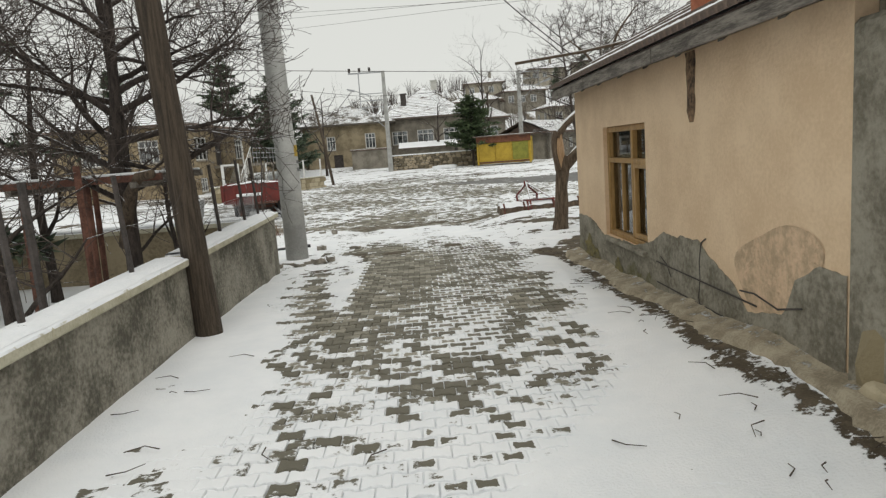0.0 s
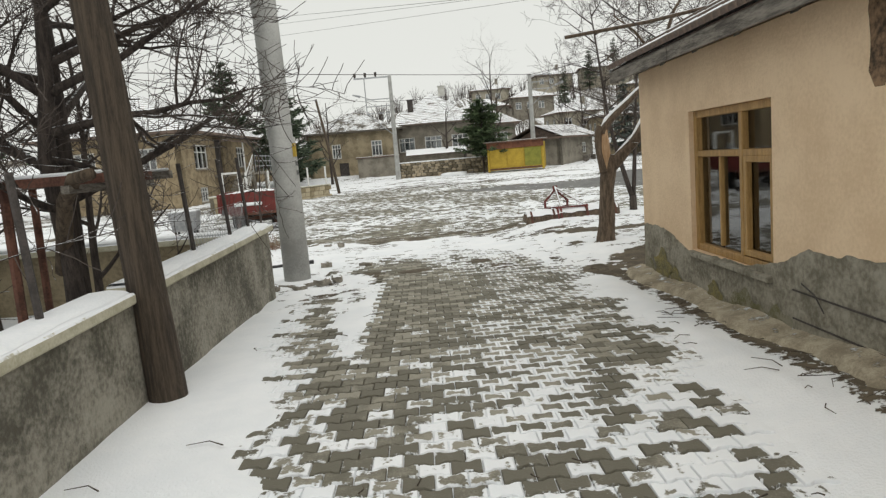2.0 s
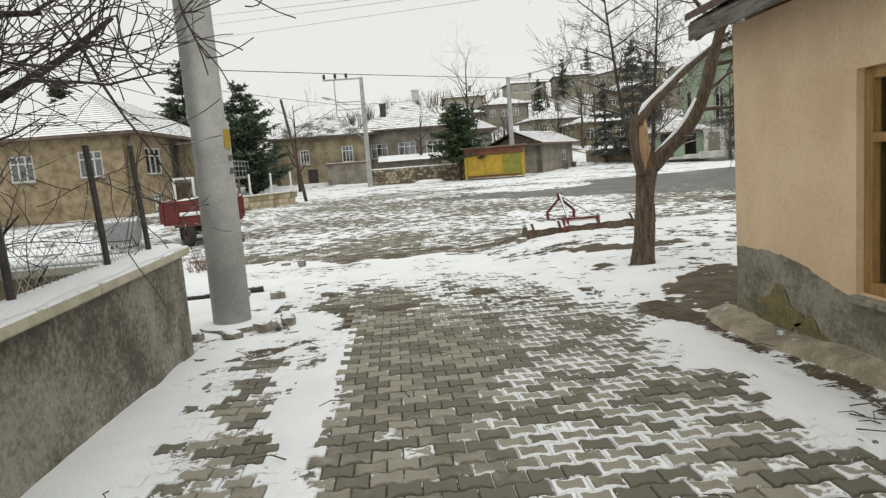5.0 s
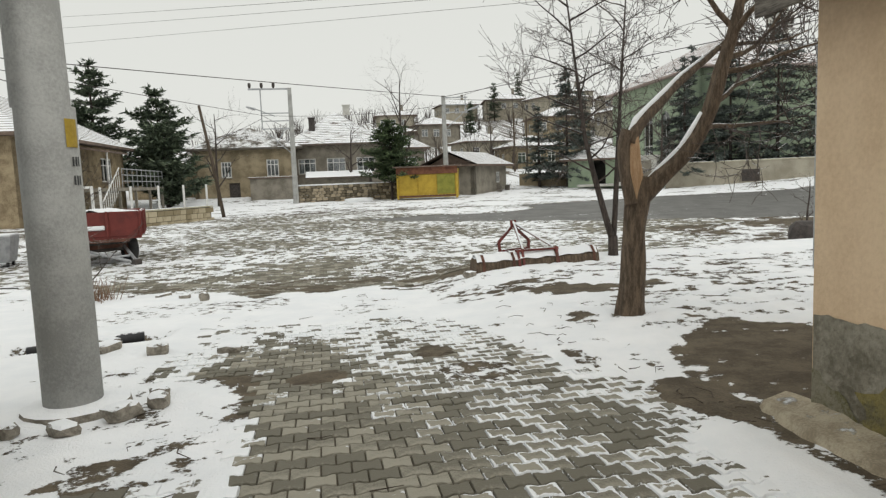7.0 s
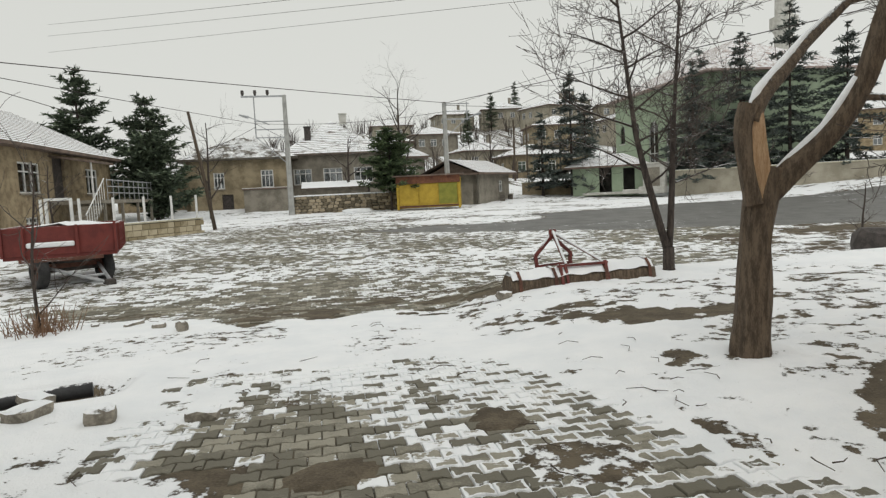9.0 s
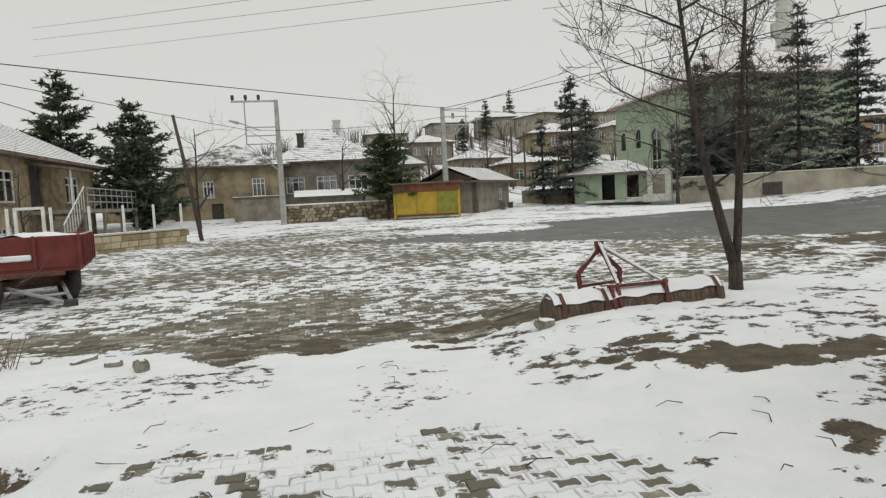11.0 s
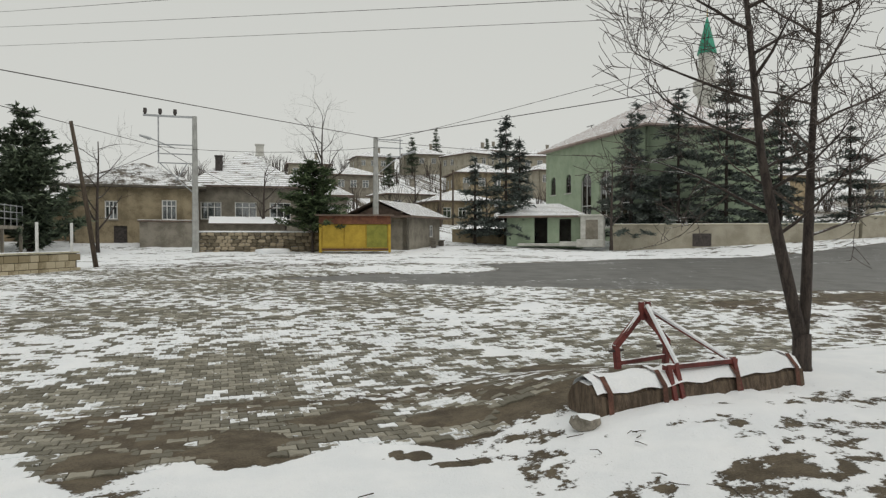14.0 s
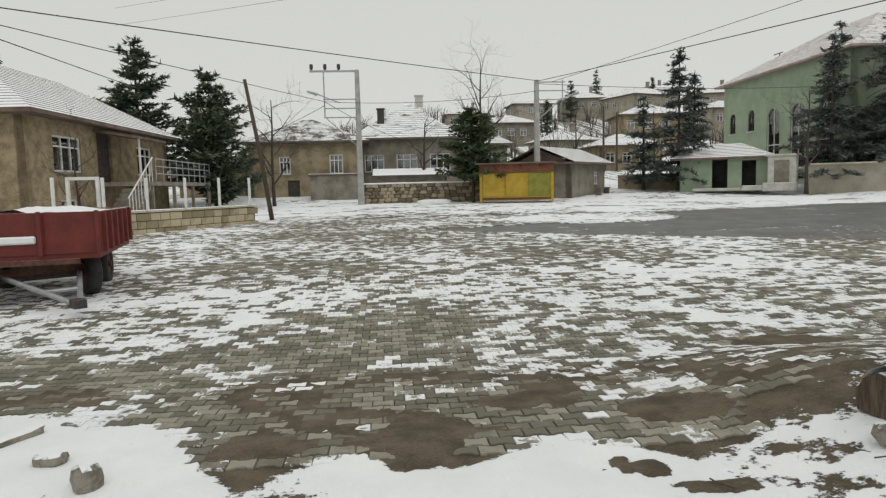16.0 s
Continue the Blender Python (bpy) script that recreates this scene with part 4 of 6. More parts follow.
for k, (x, y, a, b, c) in enumerate(((-1.72, 10.40, 0.24, 0.15, 0.12), (-1.55, 10.6, 0.16, 0.13, 0.11), (-2.0, 10.2, 0.2, 0.14, 0.08), (-2.35, 10.25, 0.18, 0.12, 0.09), (-1.6, 10.85, 0.13, 0.11, 0.08), (-2.5, 12.6, 0.3, 0.2, 0.12), (-1.95, 12.3, 0.2, 0.18, 0.14),
                                      (-2.2, 16.2, 0.12, 0.13, 0.15), (-2.55, 16.55, 0.17, 0.13, 0.09), (1.78, 15.85, 0.16, 0.2, 0.12), (-2.95, 16.95, 0.36, 0.1, 0.08), (-3.5, 17.2, 0.26, 0.1, 0.07), (-2.6, 13.0, 0.3, 0.16, 0.1), (-1.3, 12.15, 0.22, 0.12, 0.08))):
    loose_stone(x, y, a, b, c, k + 21)
solid("drain_pipe", Geo().tube([(-3.4, 13.15, 0), (-2.9, 13.3, 0.02), (-2.35, 13.42, 0.02)], 0.06, 10), BLACK, pose(0, 0, ground_z(-3, 13.3) - 0.04), "black plastic pipe lying in a snowy trench", "pipe", smooth=True)


# ---- bare trees ----
def limb(g, tw, rng, p, d, length, r, depth, bend=0.25, kids=4, up=0.12, droop=0.0):
    """One limb as a bent taper, with side limbs; thick ones go to g, twigs to tw."""
    n = 5 if depth > 1 else 4
    pts, rad = [p.copy()], [r]
    q, dd = p.copy(), d.normalized()
    for i in range(n):
        dd = (dd + Vector((rng.uniform(-1, 1), rng.uniform(-1, 1), rng.uniform(-1, 1) + up - droop)) * bend).normalized()
        q = q + dd * (length / n)
        pts.append(q.copy())
        rad.append(max(r * (1 - 0.75 * (i + 1) / n), 0.003))
    (g if r > 0.018 else tw).tube(pts, rad, 7 if r > 0.05 else (5 if r > 0.018 else 3), False)
    if depth <= 0:
        return
    for k in range(kids + (1 if depth == 1 else 0)):
        t = 0.3 + 0.7 * (k + rng.random()) / kids
        i = min(int(t * n), n - 1)
        base = pts[i].lerp(pts[i + 1], min(t * n - i, 1))
        axis = Vector((rng.uniform(-1, 1), rng.uniform(-1, 1), rng.uniform(-0.6, 0.9))).normalized()
        nd = (dd * 0.65 + axis * 0.9).normalized()
        limb(g, tw, rng, base, nd, length * rng.uniform(0.45, 0.7), max(rad[i] * 0.55, 0.004), depth - 1, bend, kids, up, droop)


def bare_tree(m, label, seed, height, r, limbs, depth=3, spread_=0.9, kids=4, bark=None, lean=(0, 0), start=0.4, droop=0.0, group=""):
    rng = random.Random(seed)
    o = thing("bare_tree", m, label, "tree", group)
    tr, g, tw = Geo(), Geo(), Geo()
    pts, rad = [], []
    for i in range(9):
        t = i / 8
        pts.append(Vector((lean[0] * t + 0.08 * math.sin(t * 5 + seed) * t, lean[1] * t + 0.08 * math.cos(t * 4 + seed) * t, -0.15 + (height + 0.15) * t)))
        rad.append(r * (1.25 if i == 0 else 1) * (1 - 0.8 * t) + 0.004)
    tr.tube(pts, rad, 10)
    for k in range(limbs):
        t = start + (1 - start) * (k + 0.5 * rng.random()) / limbs
        i = min(int(t * 8), 7)
        a = k * 2.4 + rng.uniform(-0.5, 0.5)
        d = Vector((math.cos(a) * spread_, math.sin(a) * spread_, rng.uniform(0.3, 0.9)))
        limb(g, tw, rng, pts[i].lerp(pts[i + 1], t * 8 - i), d, height * rng.uniform(0.26, 0.42), rad[i] * 0.6, depth - 1, 0.24, kids, 0.15, droop)
    b = bark or BARK_DARK
    part("trunk", tr, b, o, smooth=True)
    part("crown", g, b, o, smooth=True)
    part("crown", tw, TWIG, o)
    return o


bare_tree(pose(-3.26, 7.3, ground_z(-3.2, 7.3)), "old bare fruit tree with dark knotted bark behind the garden wall", 5, 4.4, 0.10, 13, 4, 1.0, 5, start=0.32)
bare_tree(pose(-4.6, 5.4, ground_z(-4.6, 5.4)), "bare garden tree with dark slender limbs", 9, 4.6, 0.11, 11, 4, 0.8, 5, start=0.3)
bare_tree(pose(-3.4, 9.0, ground_z(-3.4, 9)), "small bare garden shrub with thin twigs", 14, 1.9, 0.04, 6, 3, 0.8, 3, start=0.2)
def overhang():
    o = thing("bare_tree", pose(-3.1, 6.9, ground_z(-3, 7)), "bare gnarled fruit tree reaching over the lane with fine twigs", "tree")
    rng = random.Random(77)
    tr, g, tw = Geo(), Geo(), Geo()
    tr.tube([(0, 0, -0.1), (0.02, 0, 0.9), (-0.05, 0.02, 1.7), (0.05, 0, 2.3), (0.1, 0.05, 3.2), (0.15, 0, 4.2)], [0.085, 0.07, 0.065, 0.055, 0.04, 0.02], 9)
    for p, d, ln, r in (((0, 0, 1.9), (1, 0.35, 0.35), 1.7, 0.05), ((0.05, 0, 2.2), (1, 0.1, 0.5), 1.9, 0.045), ((0.05, 0, 2.4), (0.8, 0.8, 0.4), 1.8, 0.045), ((0.1, 0, 2.8), (1, -0.2, 0.35), 1.7, 0.04), ((0, 0, 1.6), (-0.9, 0.3, 0.4), 1.6, 0.045),
                        ((0, 0, 2.2), (-0.8, -0.6, 0.6), 1.7, 0.045), ((0.1, 0, 3.0), (-0.6, 0.6, 0.8), 1.6, 0.04), ((0, 0, 1.7), (0.9, 0.5, -0.05), 0.8, 0.035), ((0.1, 0, 3.3), (0.7, 0.4, 0.8), 1.5, 0.035), ((0.1, 0, 3.6), (0.9, -0.5, 0.5), 1.4, 0.03), ((0, 0, 1.3), (-0.5, -0.8, 0.5), 1.3, 0.04)):
        limb(g, tw, rng, Vector(p), Vector(d), ln * 0.8, r * 0.9, 3, 0.24, 6, 0.08)
    part("trunk", tr, BARK_DARK, o, smooth=True)
    part("crown", g, BARK_DARK, o, smooth=True)
    part("crown", tw, TWIG, o)


overhang()
for k_, (x_, y_, h_) in enumerate(((-4.1, 9.3, 3.4), (-5.6, 7.2, 4.2), (-6.6, 9.4, 4.6), (-3.4, 5.2, 2.6), (-5.4, 4.4, 3.6), (-7.6, 6.2, 4.4))):
    bare_tree(pose(x_, y_, ground_z(x_, y_)), "tangled leafless garden tree with dark thin branches", 130 + k_, h_, 0.05, 10, 3, 0.8, 5, start=0.15, group="garden thicket")
for k_, (x_, y_) in enumerate(((-2.75, 4.6), (-2.9, 5.6), (-3.1, 3.9), (-3.6, 4.7), (-4.4, 6.1))):
    solid("garden_stake", Geo().tube([(0, 0, -0.1), (0.04 * (k_ % 3 - 1), 0.03, 1.55 + 0.1 * (k_ % 2))], 0.03, 6), RUST if k_ % 2 else DARK_IRON, pose(x_, y_, ground_z(x_, y_)), "rusty iron stake standing in the garden", "stake", "garden stakes")
bare_tree(pose(-4.9, 8.6, ground_z(-4.9, 8.6)), "tangled bare garden tree behind the pergola", 15, 3.2, 0.07, 7, 3, 0.9, 4, start=0.25)
ivy = solid("sawn_branch", Geo().tube([(0, 0, 0), (0.25, -0.3, 0.55), (0.45, -0.5, 0.72), (0.62, -0.6, 0.74)], [0.07, 0.06, 0.05, 0.045], 8), BARK, pose(-3.2, 7.0, 0.9), "sawn-off limb stub leaning out of the fruit tree", "branch", smooth=True)


def broken_tree():
    o = thing("broken_tree", pose(2.58, 12.09, ground_z(2.6, 12.1)), "thick furrowed tree with a split snapped stem and snowy limb", "tree")
    tr = Geo().bark([(0, 0, -0.2), (0.0, 0, 0.0), (0.02, 0, 0.25), (0.05, 0, 0.8), (0.10, 0, 1.15), (0.14, 0, 1.36)], [0.19, 0.145, 0.122, 0.112, 0.118, 0.11], 26, 0.04, 0.09, 1, 9)
    part("trunk", tr, BARK, o, smooth=True)
    part("split_stem", Geo().bark([(0.08, 0, 1.15), (0.05, -0.01, 1.4), (0.04, 0, 1.6), (0.05, 0, 1.76)], [0.10, 0.088, 0.078, 0.05], 16, 0.03, 0.14, 5, 6), SPLIT, o, "snapped stem with pale split heartwood")
    part("bark_strip", Geo().bark([(0.01, -0.04, 1.1), (-0.04, -0.03, 1.4), (-0.035, 0.0, 1.65), (0.02, 0, 1.80)], [0.07, 0.055, 0.06, 0.08], 14, 0.03, 0.14, 7, 5), BARK, o)
    lim = Geo().bark([(0.10, 0, 1.12), (0.28, -0.08, 1.33), (0.48, -0.2, 1.56), (0.64, -0.33, 1.9), (0.75, -0.4, 2.34), (0.83, -0.45, 2.66), (0.9, -0.48, 3.0)], [0.09, 0.086, 0.078, 0.07, 0.062, 0.054, 0.04], 18, 0.04, 0.11, 11, 6)
    part("limb", lim, BARK, o, smooth=True)
    up = Geo().bark([(0.02, 0, 1.68), (0.12, 0.03, 1.86), (0.4, 0.14, 2.08), (0.75, 0.3, 2.34), (1.1, 0.45, 2.56), (1.45, 0.55, 2.8)], [0.068, 0.06, 0.052, 0.045, 0.036, 0.026], 14, 0.05, 0.1, 13, 5)
    part("limb", up, BARK, o, smooth=True)
    sc = Geo()
    for path in ([(0.12, -0.02, 1.25), (0.26, -0.08, 1.40), (0.45, -0.2, 1.625), (0.59, -0.33, 1.94)], [(0.0, 0, 1.75), (0.10, 0.03, 1.915), (0.38, 0.14, 2.125), (0.73, 0.3, 2.38), (1.08, 0.45, 2.59)]):
        sc.tube(path, [0.022, 0.036, 0.032, 0.024, 0.012][:len(path)], 6)
    part("snow_line", sc, SNOW, o, "snow lying along the limbs", smooth=True)
    g, tw = Geo(), Geo()
    rng = random.Random(8)
    for p, d, ln in (((0.6, -0.3, 1.8), (1, 0.2, 0.25), 1.2), ((0.81, -0.44, 2.6), (0.4, -0.5, 0.8), 1.2), ((0.77, -0.41, 2.42), (0.9, 0.2, 0.5), 1.3), ((0.9, -0.48, 2.97), (0.2, 0, 1), 1.1), ((0.88, -0.47, 2.9), (0.9, 0.3, 0.4), 1.2), ((0.67, -0.35, 2.0), (1, 0.3, 0.35), 1.1), ((1.3, 0.5, 2.69), (1, 0.2, 0.4), 1.2), ((0.83, -0.45, 2.68), (-0.4, 0.2, 1), 1.0), ((0.74, -0.4, 2.3), (0.8, -0.4, 0.1), 0.9)):
        limb(g, tw, rng, Vector(p), Vector(d), ln, 0.032, 3, 0.24, 5, 0.1)
    part("crown", g, BARK, o, smooth=True)
    part("crown", tw, TWIG, o)


broken_tree()


def sapling(x, y, stems, seed, label, h):
    o = thing("bare_tree", pose(x, y, ground_z(x, y)), label, "tree", "young trees by the square")
    rng = random.Random(seed)
    tr, g, tw = Geo(), Geo(), Geo()
    tr.tube([(0, 0, -0.1), (0, 0, 0.05), (0, 0, 0.35)], [0.12, 0.085, 0.08], 9)
    for dx, top, r in stems:
        pts = [(0, 0, 0.25), (dx * 0.3, 0, 0.7), (dx * 0.7, 0.03, 1.4), (dx, 0.05, 2.0), (top, 0.1, h)]
        rad = [r, r * 0.9, r * 0.8, r * 0.6, r * 0.15]
        tr.tube(pts, rad, 8)
        for k in range(16):
            z = 1.25 + (h - 1.3) * k / 16
            xx = np.interp(z, [p[2] for p in pts], [p[0] for p in pts])
            a = k * 2.4 + rng.uniform(-0.6, 0.6)
            limb(g, tw, rng, Vector((float(xx), 0.05, z)), Vector((math.cos(a), math.sin(a), 0.55)), rng.uniform(0.8, 1.5) * (1 - 0.35 * k / 16), r * 0.30, 3, 0.2, 4, 0.12)
    part("stem", tr, BARK_DARK, o, smooth=True)
    part("crown", g, BARK_DARK, o, smooth=True)
    part("crown", tw, TWIG, o)


sapling(4.45, 16.5, ((-0.45, -0.75, 0.062), (0.14, 0.35, 0.055)), 3, "twin-stemmed bare young tree at the square's edge", 4.6)

# ---- log leveller with a red hitch frame ----
lg = thing("log_leveller", pose(1.90, 16.12, ground_z(2.9, 16.2) - 0.08, 0, -1.5, 3.5), "snow-topped half log leveller with a red tractor hitch frame", "farm tool")
prof = [(-0.20, 0.0), (0.16, 0.0), (0.18, 0.10), (0.12, 0.20), (0.02, 0.26), (-0.10, 0.25), (-0.18, 0.16)]
rg = random.Random(2)
body = Geo()
N = 22
for i in range(N + 1):
    x = 2.1 * i / N
    k = 1 + 0.02 * math.sin(i * 0.8)
    body.v += [(x, a * k, max(b * k * 0.95, 0.0)) for a, b in prof]
np_ = len(prof)
for i in range(N):
    body.f += [(i * np_ + j, i * np_ + (j + 1) % np_, (i + 1) * np_ + (j + 1) % np_, (i + 1) * np_ + j) for j in range(np_)]
body.f += [tuple(reversed(range(np_))), tuple(N * np_ + j for j in range(np_))]
part("log", body, BARK, lg, "split brown log")
sn, prev = Geo(), None
for i in range(41):
    x = 0.02 + 2.05 * i / 40
    e = 0.03 * math.sin(i * 0.9) + rg.uniform(-0.012, 0.012)
    row = [(x, -0.186, 0.178 + e * 0.35), (x, -0.12, 0.262), (x, 0.0, 0.29 + e * 0.3), (x, 0.11, 0.235), (x, 0.185, 0.10)]
    if prev:
        sn.add(prev + row, [(j, j + 5, j + 6, j + 1) for j in range(4)])
    prev = row
part("snow_cap", sn.weld(), SNOW, lg, "snow lying along the log", smooth=True)
for x in (0.10, 0.60, 1.33, 1.98):
    st = Geo()
    ring = [(-0.225, -0.01), (-0.20, 0.19), (-0.10, 0.29), (0.04, 0.30), (0.15, 0.23), (0.205, 0.10), (0.19, -0.01)]
    for (a, b), (c, d) in zip(ring, ring[1:]):
        st.add([(x, a, b), (x + 0.045, a, b), (x + 0.045, c, d), (x, c, d)], [(0, 1, 2, 3)])
    part("strap", st, RUST, lg, "rusty iron strap")


def bar_(name, a, b, wdt=0.055, m_=DULL_RED, lab=""):
    a, b = Vector((0.06 + a[0] * 0.94, a[1], a[2] * 0.76)), Vector((0.06 + b[0] * 0.94, b[1], b[2] * 0.76))
    part(name, Geo().tube([a, b], wdt * 0.44, 4), m_, lg, lab)


bar_("foot_beam", (0.66, -0.12, 0.40), (1.44, -0.12, 0.38), 0.06)
for x in (0.70, 0.78, 1.40):
    bar_("bracket", (x, -0.12, 0.42), (x, -0.20, 0.08), 0.06)
bar_("rear_beam", (0.52, 0.30, 0.36), (1.10, 0.30, 0.38))
for x, s in ((0.54, 1), (1.06, -1)):
    bar_("upright", (x, 0.30, 0.30), (x - 0.02 * s, 0.30, 0.56), 0.07)
    bar_("strut", (x - 0.02 * s, 0.30, 0.55), (0.78, 0.26, 0.90), 0.075)
    bar_("lift_pin", (x - 0.09, 0.30, 0.50), (x + 0.06, 0.30, 0.50), 0.03, DARK_IRON)
bar_("mast", (0.75, 0.24, 0.82), (0.75, 0.24, 1.02), 0.055)
bar_("mast", (0.82, 0.24, 0.82), (0.82, 0.24, 1.02), 0.055)
bar_("stay", (0.78, 0.22, 0.94), (0.80, -0.12, 0.40), 0.045)
bar_("stay", (0.78, 0.22, 0.94), (1.36, -0.10, 0.40), 0.03)
for a, b in (((0.79, 0.20, 0.75), (0.81, -0.12, 0.328)), ((0.80, 0.21, 0.735), (1.335, -0.10, 0.322)), ((0.58, 0.29, 0.455), (0.78, 0.25, 0.715))):
    part("snow_line", Geo().tube([a, b], 0.017, 5), SNOW, lg)

# ---- red farm trailer ----
tr = thing("farm_trailer", pose(-5.45, 21.78, ground_z(-5.4, 22.6), 0, 0, 12.8), "red four-wheeled farm trailer with snow on its load", "trailer")
W, Lt, zb, zt = 1.95, 2.6, 0.66, 1.21
for sx, nm in ((-W / 2, "side_board"), (W / 2, "side_board")):
    part(nm, Geo().box(sx, Lt / 2, (zb + zt) / 2, 0.05, Lt, zt - zb), RED, tr, bev=0.006)
    for k in range(6):
        part("rib", Geo().box(sx + (0.05 if sx > 0 else -0.05), 0.15 + k * (Lt - 0.3) / 5, (zb + zt) / 2, 0.05, 0.07, zt - zb - 0.01), RED, tr)
for y, nm in ((0.0, "front_board"), (Lt, "tailboard")):
    part(nm, Geo().box(0, y, (zb + zt) / 2, W - 0.06, 0.05, zt - zb), RED, tr, bev=0.006)
for x in (-0.62, 0.30):
    part("rib", Geo().box(x, -0.045, (zb + zt) / 2, 0.07, 0.04, zt - zb - 0.02), RED, tr)
part("bed", Geo().box(0, Lt / 2, zb - 0.03, W, Lt, 0.08), RED, tr)
part("sill_beam", Geo().box(0, 0.03, zb - 0.10, W - 0.5, 0.08, 0.07), RUST, tr)
part("ledge_snow", Geo().box(-0.16, -0.05, 0.86, 0.82, 0.06, 0.10), SNOW, tr, bev=0.02)
ld, prev = Geo(), None
for i in range(13):
    row = [(-W / 2 + 0.05 + (W - 0.1) * j / 10, 0.05 + (Lt - 0.1) * i / 12, zt - 0.05 + 0.16 * float(fbm(np.array(i * 0.7), np.array(j * 0.8), 6)) * math.sin(math.pi * j / 10)) for j in range(11)]
    if prev:
        ld.add(prev + row, [(j, j + 11, j + 12, j + 1) for j in range(10)])
    prev = row
part("load", ld.weld(), SNOW, tr, "snow covered load", smooth=True)
for x in (-W / 2, -0.62, 0.30, W / 2):
    part("board_post", Geo().box(x, -0.075, (zb + zt) / 2, 0.05, 0.03, zt - zb + 0.03), RED, tr, bev=0.005)


def trailer_wheel(x, y, turn):
    """A treaded tyre with its rim, turned with the axle that carries it."""
    prof_ = [(-0.09, 0.18), (-0.10, 0.27), (-0.07, 0.325), (0.07, 0.325), (0.10, 0.27), (0.09, 0.18)]
    wg = Geo()
    for k in range(28):
        a = math.tau * k / 28
        wg.v += [(u, math.cos(a) * (r + (0.008 if k % 2 and r > 0.3 else 0)), math.sin(a) * (r + (0.008 if k % 2 and r > 0.3 else 0))) for u, r in prof_]
    for k in range(28):
        for j in range(6):
            wg.f.append((k * 6 + j, k * 6 + (j + 1) % 6, ((k + 1) % 28) * 6 + (j + 1) % 6, ((k + 1) % 28) * 6 + j))
    wh = part("wheel", wg, RUBBER, tr, "worn black rubber tyre", smooth=True)
    wh.matrix_basis = pose(x, y, 0.325, 0, 0, turn)
    part("rim", Geo().tube([(-0.07, 0, 0), (-0.03, 0, 0), (0.03, 0, 0), (0.07, 0, 0)], [0.185, 0.15, 0.15, 0.185], 18), RUST, wh)
    part("hub", Geo().tube([(-0.11, 0, 0), (0.11, 0, 0)], 0.05, 10), DARK_IRON, wh)


STEER = 27
steer = pose(0.12, 0.52, 0, 0, 0, STEER)
for x in (-0.62, 0.62):
    p = steer @ Vector((x, 0, 0))
    trailer_wheel(p.x, p.y, STEER)
    trailer_wheel(x * 1.08, 1.95, 0)
for nm, g_, m_ in (("axle", Geo().tube([(-0.58, 0, 0.325), (0.58, 0, 0.325)], 0.045, 8), DARK_IRON), ("front_beam", Geo().box(0, 0.0, 0.41, 1.12, 0.10, 0.10), RUST),
                   ("turntable", Geo().tube([(0, 0, 0.47), (0, 0, 0.56)], 0.42, 24), DARK_IRON), ("tow_eye", Geo().box(0, -1.62, 0.13, 0.14, 0.24, 0.10), DARK_IRON)):
    part(nm, g_, m_, tr).matrix_basis = steer
for sx in (-1, 1):
    part("drawbar", Geo().tube([(0.48 * sx, -0.05, 0.38), (0.05 * sx, -1.55, 0.14)], 0.035, 6), GALV, tr, "snow-dusted drawbar").matrix_basis = steer
    part("chassis_rail", Geo().box(0.38 * sx, Lt / 2, 0.59, 0.08, Lt - 0.1, 0.07), DARK_IRON, tr)
part("drawbar_brace", Geo().tube([(-0.22, -1.0, 0.23), (0.22, -1.0, 0.23)], 0.025, 6), GALV, tr).matrix_basis = steer
part("axle", Geo().tube([(-0.62, 1.95, 0.325), (0.62, 1.95, 0.325)], 0.045, 8), DARK_IRON, tr)
part("spring_beam", Geo().box(0, 1.95, 0.46, 1.1, 0.14, 0.16), DARK_IRON, tr, bev=0.01)

# ---- square and far buildings ----
gh = house(pose(-15.6, 42.0, 0.2, 0, 0, 88), 12.6, 7.0, 3.85, 2.4, TAN_STONE, ROOF_SNOW, "tan stone house with a snowy hipped roof and balcony", courses=20,
           front=((1.7, 1.9, 2.0, 1.3), (8.9, 1.9, 1.7, 1.3), (2.0, 0.1, 1.2, 0.8)), doors=((5.0, 1.55, 1.3, 2.0),), left=((1.5, 1.9, 1.1, 1.2), (4.6, 1.9, 1.1, 1.2)), over=0.6, lights=3, chimneys=((2.5, 1.2, 5.2, 1.0, 0.6, GREY_BLOCK),))
part("porch_roof", Geo().slab([(-1.6, -5.2, 3.35), (1.6, -5.2, 3.35), (1.6, -3.4, 3.65), (-1.6, -3.4, 3.65)], 0.1), ROOF_SNOW, gh)
part("porch_post", Geo().tube([(-0.9, -5.0, -0.4), (-0.9, -5.0, 3.3)], 0.05, 8), WHITE, gh)
part("balcony", Geo().box(2.2, -4.6, 1.45, 8.0, 2.2, 0.16), GREY_BLOCK, gh)
for k in range(4):
    part("balcony_post", Geo().box(-1.4 + k * 2.5, -5.6, 0.4, 0.12, 0.12, 1.95), GREY_BLOCK, gh)
for z in (1.85, 2.15, 2.45):
    part("rail", Geo().tube([(-1.0, -5.65, z), (6.2, -5.65, z)], 0.025, 5), GALV, gh)
for k in range(10):
    part("baluster", Geo().tube([(-1.0 + k * 0.8, -5.65, 1.5), (-1.0 + k * 0.8, -5.65, 2.5)], 0.02, 5), GALV, gh)
for k in range(8):
    part("step", Geo().box(-1.4 - 0.28 * k, -5.1, 1.36 - 0.18 * k, 0.3, 1.0, 0.16), GREY_BLOCK, gh)
